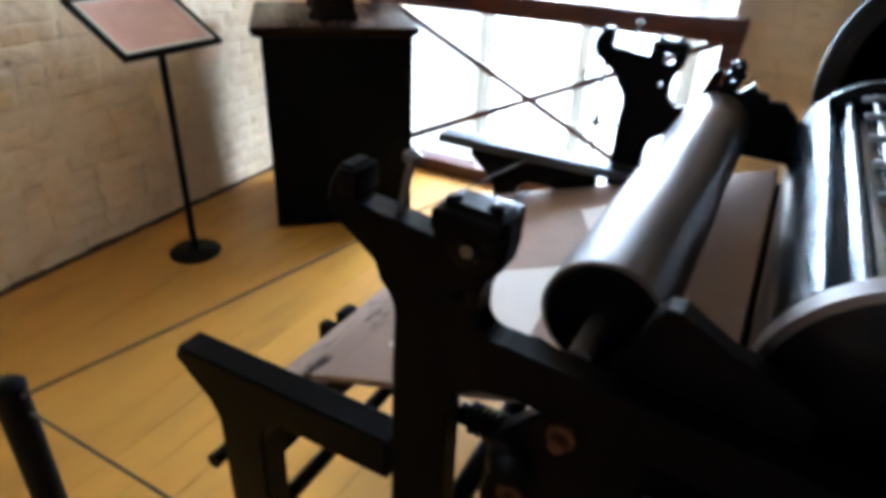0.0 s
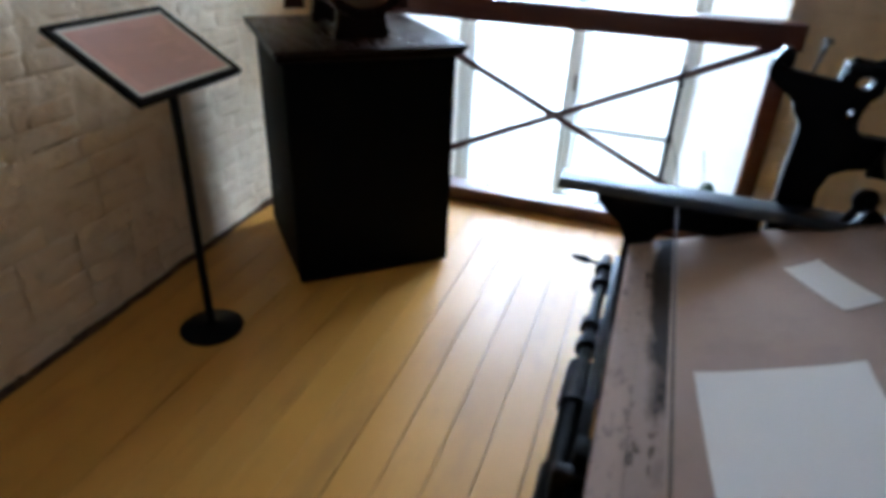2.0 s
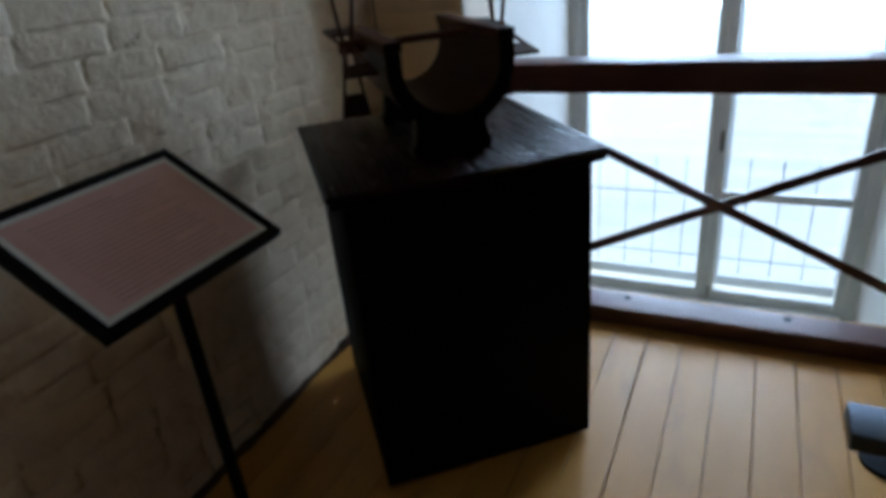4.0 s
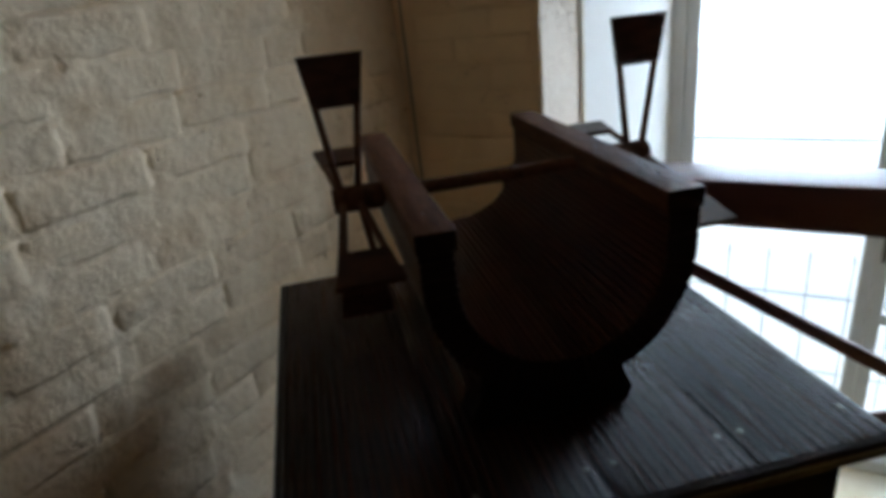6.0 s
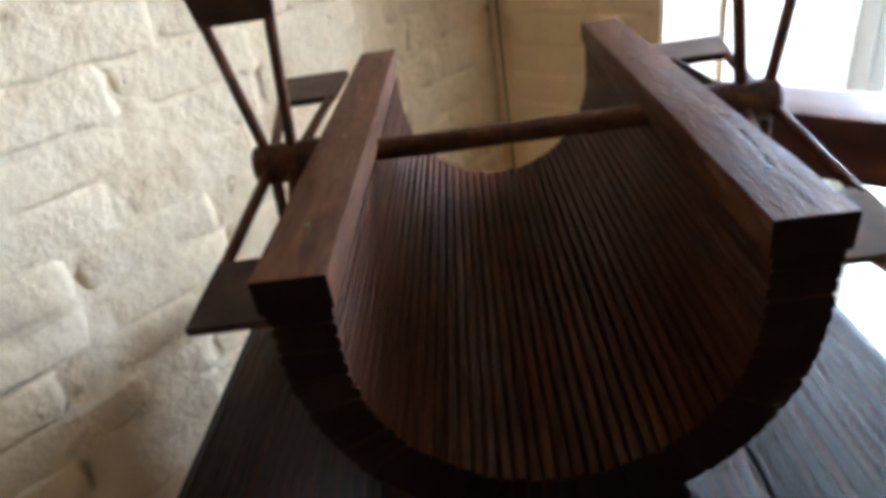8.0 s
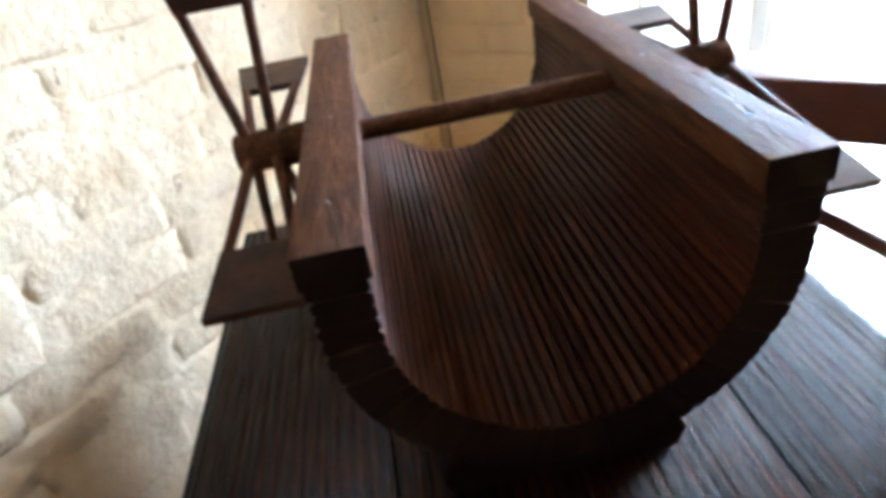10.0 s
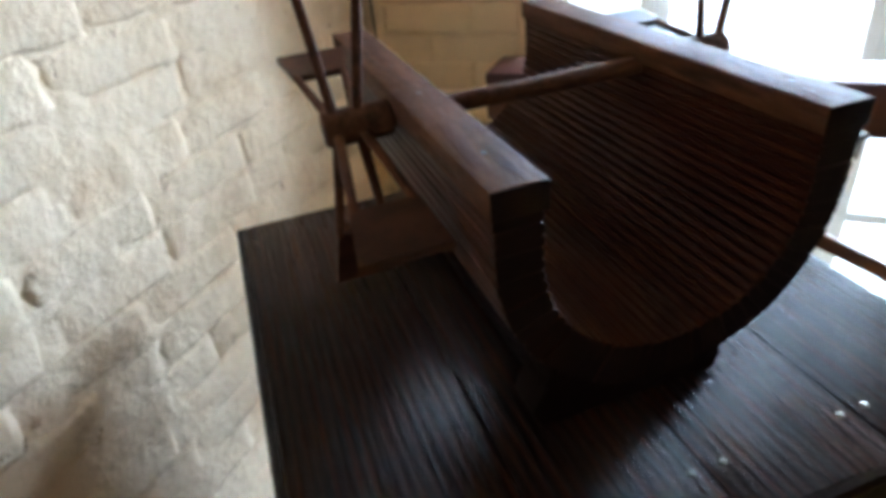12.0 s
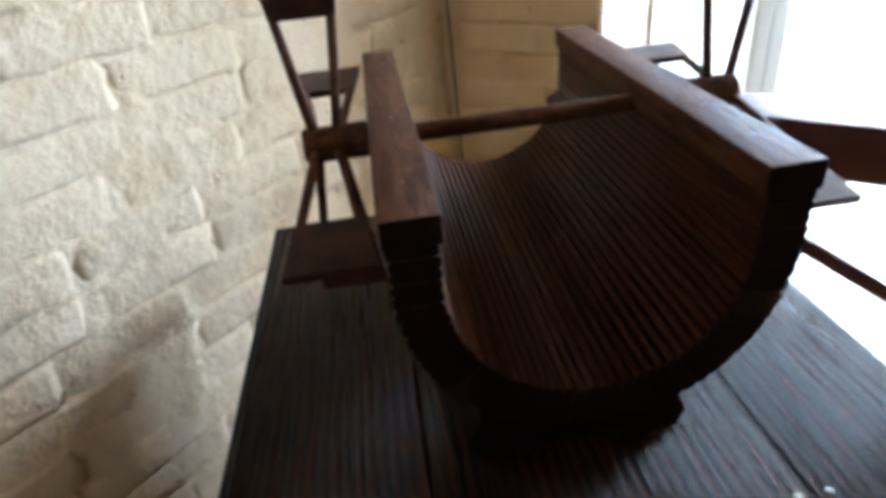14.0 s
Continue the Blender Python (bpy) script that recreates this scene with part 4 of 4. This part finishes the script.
lever = part("small_lever", tubed((0.262, 2.54, 0.475), (0.205, 2.575, 0.462), 0.006, seg=10), IRON, press, "small black lever")
part("lever_knob", lathe(bmesh.new(), (0.212, 2.571, 0.464), (-0.84, 0.5, -0.17), [(0, 0.006), (0.02, 0.012), (0.06, 0.010), (0.085, 0.003)], 14), IRON, lever)
part("tie_rod", tubed((0.352, 1.14, 0.30), (0.335, 2.46, 0.30), 0.02), IRON, press)
part("tie_rod", tubed((0.75, 1.14, 0.45), (0.73, 2.52, 0.45), 0.026), IRON, press)
part("tie_rod", tubed((1.30, 1.14, 0.55), (1.30, 2.52, 0.55), 0.03), IRON, press)
part("long_bar", boxed((0.285, 1.20, 0.380), (0.312, 2.44, 0.575), 0.003), IRON, press)
for y in (1.53,):
    part("board_clip", boxed((0.288, y, 0.575), (0.316, y + 0.05, 0.628), 0.003), IRON, press)
# worm, gear and small fittings by the near frame
bm = bmesh.new()
pts = [(1.258 + 0.013 * t / (2 * math.pi) - 0.01, t) for t in [k * math.pi / 6 for k in range(84)]]
cord(bm, [(0.80 + (y - 1.248), NY + 0.075 + 0.024 * math.cos(t), 0.775 + 0.024 * math.sin(t)) for y, t in pts], 0.0045)
tube(bm, (0.78, NY + 0.075, 0.775), (0.99, NY + 0.075, 0.775), 0.019)
part("worm_screw", bm, IRON, press, "black worm screw")
part("worm_nut", lathe(bmesh.new(), (0.885, NY + 0.045, 0.765), (0.3, -1, 0.2), [(0, 0.036), (0.03, 0.036), (0.05, 0.028), (0.058, 0.005)], 20), IRON, press)
gear_o = []
for k in range(96):
    a, r = 2 * math.pi * k / 96, (0.275 if (k // 2) % 2 else 0.292)
    gear_o.append((1.365 + r * math.cos(a), 0.66 + r * math.sin(a)))
part("gear", plate(gear_o, [circle(1.365 + 0.15 * math.cos(b_), 0.66 + 0.15 * math.sin(b_), 0.06, 16) for b_ in (0.5, 1.76, 3.0, 4.27, 5.5)], NY - 0.055, NY - 0.028, 0.0), IRON, press, "large toothed iron gear", smooth=False)
part("gear_boss", lathe(bmesh.new(), (1.365, NY - 0.085, 0.66), (0, 1, 0), [(0, 0.02), (0.004, 0.05), (0.06, 0.055)], 24), IRON, press)
for x, z in ((0.965, 0.86), (1.10, 0.80), (0.90, 0.70)):
    part("oil_cup", lathe(bmesh.new(), (x, NY + 0.028, z), (0, -1, 0), [(0, 0.022), (0.01, 0.022), (0.014, 0.014), (0.03, 0.012), (0.031, 0.002)], 16), REDWOOD if x < 1 else IRON, press)
part("ball_handle", lathe(bmesh.new(), (0.835, FY - 0.09, 0.80), (0.5, 0, 1), [(0, 0.015), (0.05, 0.013), (0.065, 0.026), (0.085, 0.032), (0.105, 0.026), (0.115, 0.006)], 18), IRON, press)
part("far_linkage", plate([(0.86, 0.70), (0.93, 0.70), (0.95, 0.82), (0.90, 0.86), (0.85, 0.80)], [], FY - 0.10, FY - 0.078, 0.003), IRON, press, smooth=False)


def sheet(name, cx, cy, w, d, turn, mat, label, lift, sag):
    """A sheet of paper lying on the board, with slightly lifted corners."""
    bm = bmesh.new()
    n = 8
    c, s = math.cos(radians(turn)), math.sin(radians(turn))
    g = []
    for i in range(n + 1):
        row = []
        for k in range(n + 1):
            a, b2 = (i / n - 0.5) * w, (k / n - 0.5) * d
            x, y = cx + a * c - b2 * s, cy + a * s + b2 * c
            e = (abs(i / n - 0.5) * 2) ** 4 * (abs(k / n - 0.5) * 2) ** 3
            row.append(bm.verts.new((x, y, board_z(x) + 0.0025 + lift * e + sag * noise.noise((x * 7, y * 7, 3)))))
        g.append(row)
    for i in range(n):
        for k in range(n):
            bm.faces.new((g[i][k], g[i + 1][k], g[i + 1][k + 1], g[i][k + 1]))
    under = [[bm.verts.new(v.co - Vector((0, 0, 0.0006))) for v in row] for row in g]
    for i in range(n):
        for k in range(n):
            bm.faces.new((under[i][k], under[i][k + 1], under[i + 1][k + 1], under[i + 1][k]))
    rim = [(i, 0) for i in range(n)] + [(n, k) for k in range(n)] + [(n - i, n) for i in range(n)] + [(0, n - k) for k in range(n)]
    for (i, k), (p, q) in zip(rim, rim[1:] + rim[:1]):
        bm.faces.new((g[i][k], under[i][k], under[p][q], g[p][q]))
    return single(name, bm, mat, label, "paper")


sheet("paper_sheet", 0.648, 1.610, 0.29, 0.37, 5, PAPER, "blank off-white sheet of paper on the press board", 0.006, 0.0010)
sheet("paper_card", 0.768, 2.112, 0.083, 0.225, 23, PAPER, "small pale card lying on the press board", 0.004, 0.0006)

# ---- floor boards ----
xs = -0.385 - 0.1345 * 9
k = 0
while xs < 1.85:
    w = 0.1345
    cuts = [-3.3, -1.1 + 0.9 * random.random(), 3.795] if k % 2 else [-3.3, 0.2 + 0.4 * random.random(), 3.795]
    for a, c in zip(cuts, cuts[1:]):
        lift = 0.0016 * random.random()
        part("board", boxed((max(xs, -1.66) + (0.003 if k == 9 else 0.0014), a + 0.001, -0.029), (xs + w - 0.0014, c - 0.001, -0.002 + lift), 0.0022), FLOOR, floor, smooth=False)
    xs += w
    k += 1
part("board", boxed((xs + 0.002, -3.3, -0.029), (4.6, 3.795, -0.001)), FLOOR, floor, smooth=False)
part("edge_board", boxed((-1.66, 3.800, -0.029), (4.6, 4.139, -0.0015), 0.002), FLOOR, floor, smooth=False)

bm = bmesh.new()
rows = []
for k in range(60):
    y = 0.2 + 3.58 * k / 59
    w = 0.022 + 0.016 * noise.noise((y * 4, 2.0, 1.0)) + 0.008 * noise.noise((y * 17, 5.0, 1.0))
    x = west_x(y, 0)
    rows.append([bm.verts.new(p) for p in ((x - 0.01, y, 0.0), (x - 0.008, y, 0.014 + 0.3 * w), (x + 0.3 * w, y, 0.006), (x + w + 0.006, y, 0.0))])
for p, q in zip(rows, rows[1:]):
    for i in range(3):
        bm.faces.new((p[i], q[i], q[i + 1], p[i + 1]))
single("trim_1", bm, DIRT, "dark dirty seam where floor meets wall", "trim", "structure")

# ---- bricks of the walls ----
def brick_mesh(seed, length, height, mat, rough, wear):
    rnd = random.Random(seed)
    bm = bmesh.new()
    along, up = (0, 0.06, 0.24, 0.5, 0.76, 0.94, 1), (0, 0.16, 0.5, 0.84, 1)
    nx, nz = len(along) - 1, len(up) - 1
    ph = rnd.random() * 50
    deep = [wear * k * (0.2 + 2.4 * rnd.random() ** 2.5) for k in (0.6, 0.6, 1.1, 1.1)]
    g = []
    for i in range(nx + 1):
        row = []
        for j in range(nz + 1):
            a, b2 = along[i], up[j]
            edge = min(a * length, (1 - a) * length, b2 * height, (1 - b2) * height)
            y = (a - 0.5) * length
            z = (b2 - 0.5) * height
            d = rough * (1.2 * noise.noise((y * 9 + ph, z * 16, ph)) + 0.7 * noise.noise((y * 30, z * 30 + ph, 7))) - wear * 0.3 * max(abs(2 * a - 1) ** 5, abs(2 * b2 - 1) ** 3)
            if edge < 0.002:
                d -= max(deep[k] for k, hit in enumerate((a < 0.01, a > 0.99, b2 < 0.01, b2 > 0.99)) if hit) * (0.25 + 1.5 * rnd.random())
                y += 0.014 * (rnd.random() - 0.5)
                z += 0.010 * (rnd.random() - 0.5)
            row.append(bm.verts.new((d, y, z)))
        g.append(row)
    for i in range(nx):
        for j in range(nz):
            bm.faces.new((g[i][j], g[i + 1][j], g[i + 1][j + 1], g[i][j + 1]))
    ring = [g[i][0] for i in range(nx + 1)] + [g[nx][j] for j in range(1, nz + 1)] + [g[i][nz] for i in range(nx - 1, -1, -1)] + [g[0][j] for j in range(nz - 1, 0, -1)]
    back = [bm.verts.new((-0.03, v.co.y * 1.0, v.co.z * 1.0)) for v in ring]
    for i in range(len(ring)):
        j = (i + 1) % len(ring)
        bm.faces.new((ring[i], ring[j], back[j], back[i]))
    me = mesh_of("brick", bm, mat, False)
    me.polygons.foreach_set("use_smooth", [True] * len(me.polygons))
    return me


def lay_bricks(wall, mats, rough, place, s0, s1, z0, z1, course, length, seed, joint, wear):
    """Courses of bricks with their own wear on a wall; place(s, z) gives the pose at a run s along the wall."""
    rnd = random.Random(seed)
    full = [brick_mesh(seed + i, length - joint, course - joint, mats, rough, wear) for i in range(14)]
    short = [brick_mesh(seed + 50 + i, length / 2 - joint, course - joint, mats, rough, wear) for i in range(8)]
    row, z, jut = 0, z0, wear * 0.45
    slack = 0.985 if wear > 0.002 else 1.0
    inv = world_of(wall).inverted()
    while z + course <= z1 + 0.001:
        s, first = s0, True
        while s < s1 - 0.06:
            header = (first and row % 2) or (not first and rnd.random() < 0.22)
            first = False
            L = length / 2 if header else length * (0.94 + 0.1 * rnd.random())
            if s + L > s1 and not header:
                header, L = True, length / 2
            mid = s + L / 2
            if s + L <= s1 + 0.03:
                ob = new("brick", rnd.choice(short if header else full))
                ob.matrix_basis = place(mid, z + course / 2) @ Matrix.Translation((jut * (rnd.random() - 0.4), 0, 0.003 * (rnd.random() - 0.5))) @ Matrix.Rotation(radians(1.6) * (rnd.random() - 0.5), 4, "X") @ Matrix.Diagonal((1, slack * (1 if header else L / length), slack * (0.98 + 0.04 * rnd.random()) if wear > 0.002 else 1, 1))
                ob.parent, ob.matrix_parent_inverse = wall, inv
            s += L
        z += course
        row += 1


def on_west(s, z):
    return Matrix.Translation((west_x(s, z), s, z))


def on_north(s, z):
    return Matrix.Translation((s, WALL_Y, z)) @ Matrix.Rotation(radians(-90), 4, "Z")


# the limewash that fills and overruns the joints
bm = bmesh.new()
ny, nz = 310, 180
grid = []
for i in range(ny + 1):
    y = 0.9 + (WALL_Y - 0.905) * i / ny
    row = []
    for k in range(nz + 1):
        z = 0.001 + 1.80 * k / nz
        d = -0.0034 + 0.0070 * noise.noise((y * 3.6, z * 5.5, 2.0)) + 0.0060 * noise.noise((y * 11, z * 16, 9.0)) + 0.0028 * noise.noise((y * 33, z * 33, 4.0))
        row.append(bm.verts.new((west_x(y, z) + d, y, z)))
    grid.append(row)
for i in range(ny):
    for k in range(nz):
        bm.faces.new((grid[i][k], grid[i + 1][k], grid[i + 1][k + 1], grid[i][k + 1]))
part("limewash_coat", bm, LIME, wall_west, "lumpy cream limewash run over the joints")

lay_bricks(wall_west, LIME, 0.0050, on_west, 0.9, WALL_Y - 0.01, 0.0, 1.80, 0.080, 0.255, 11, 0.0014, 0.0042)
lay_bricks(wall_north_b, LIME_GREY, 0.0015, on_north, OPEN_R, 2.2, 0.0, 1.44, 0.072, 0.25, 300, 0.001, 0.0012)
lay_bricks(wall_north_a, LIME_TAN, 0.0018, on_north, -1.60, OPEN_L, 0.0, 1.80, 0.072, 0.25, 500, 0.001, 0.0011)
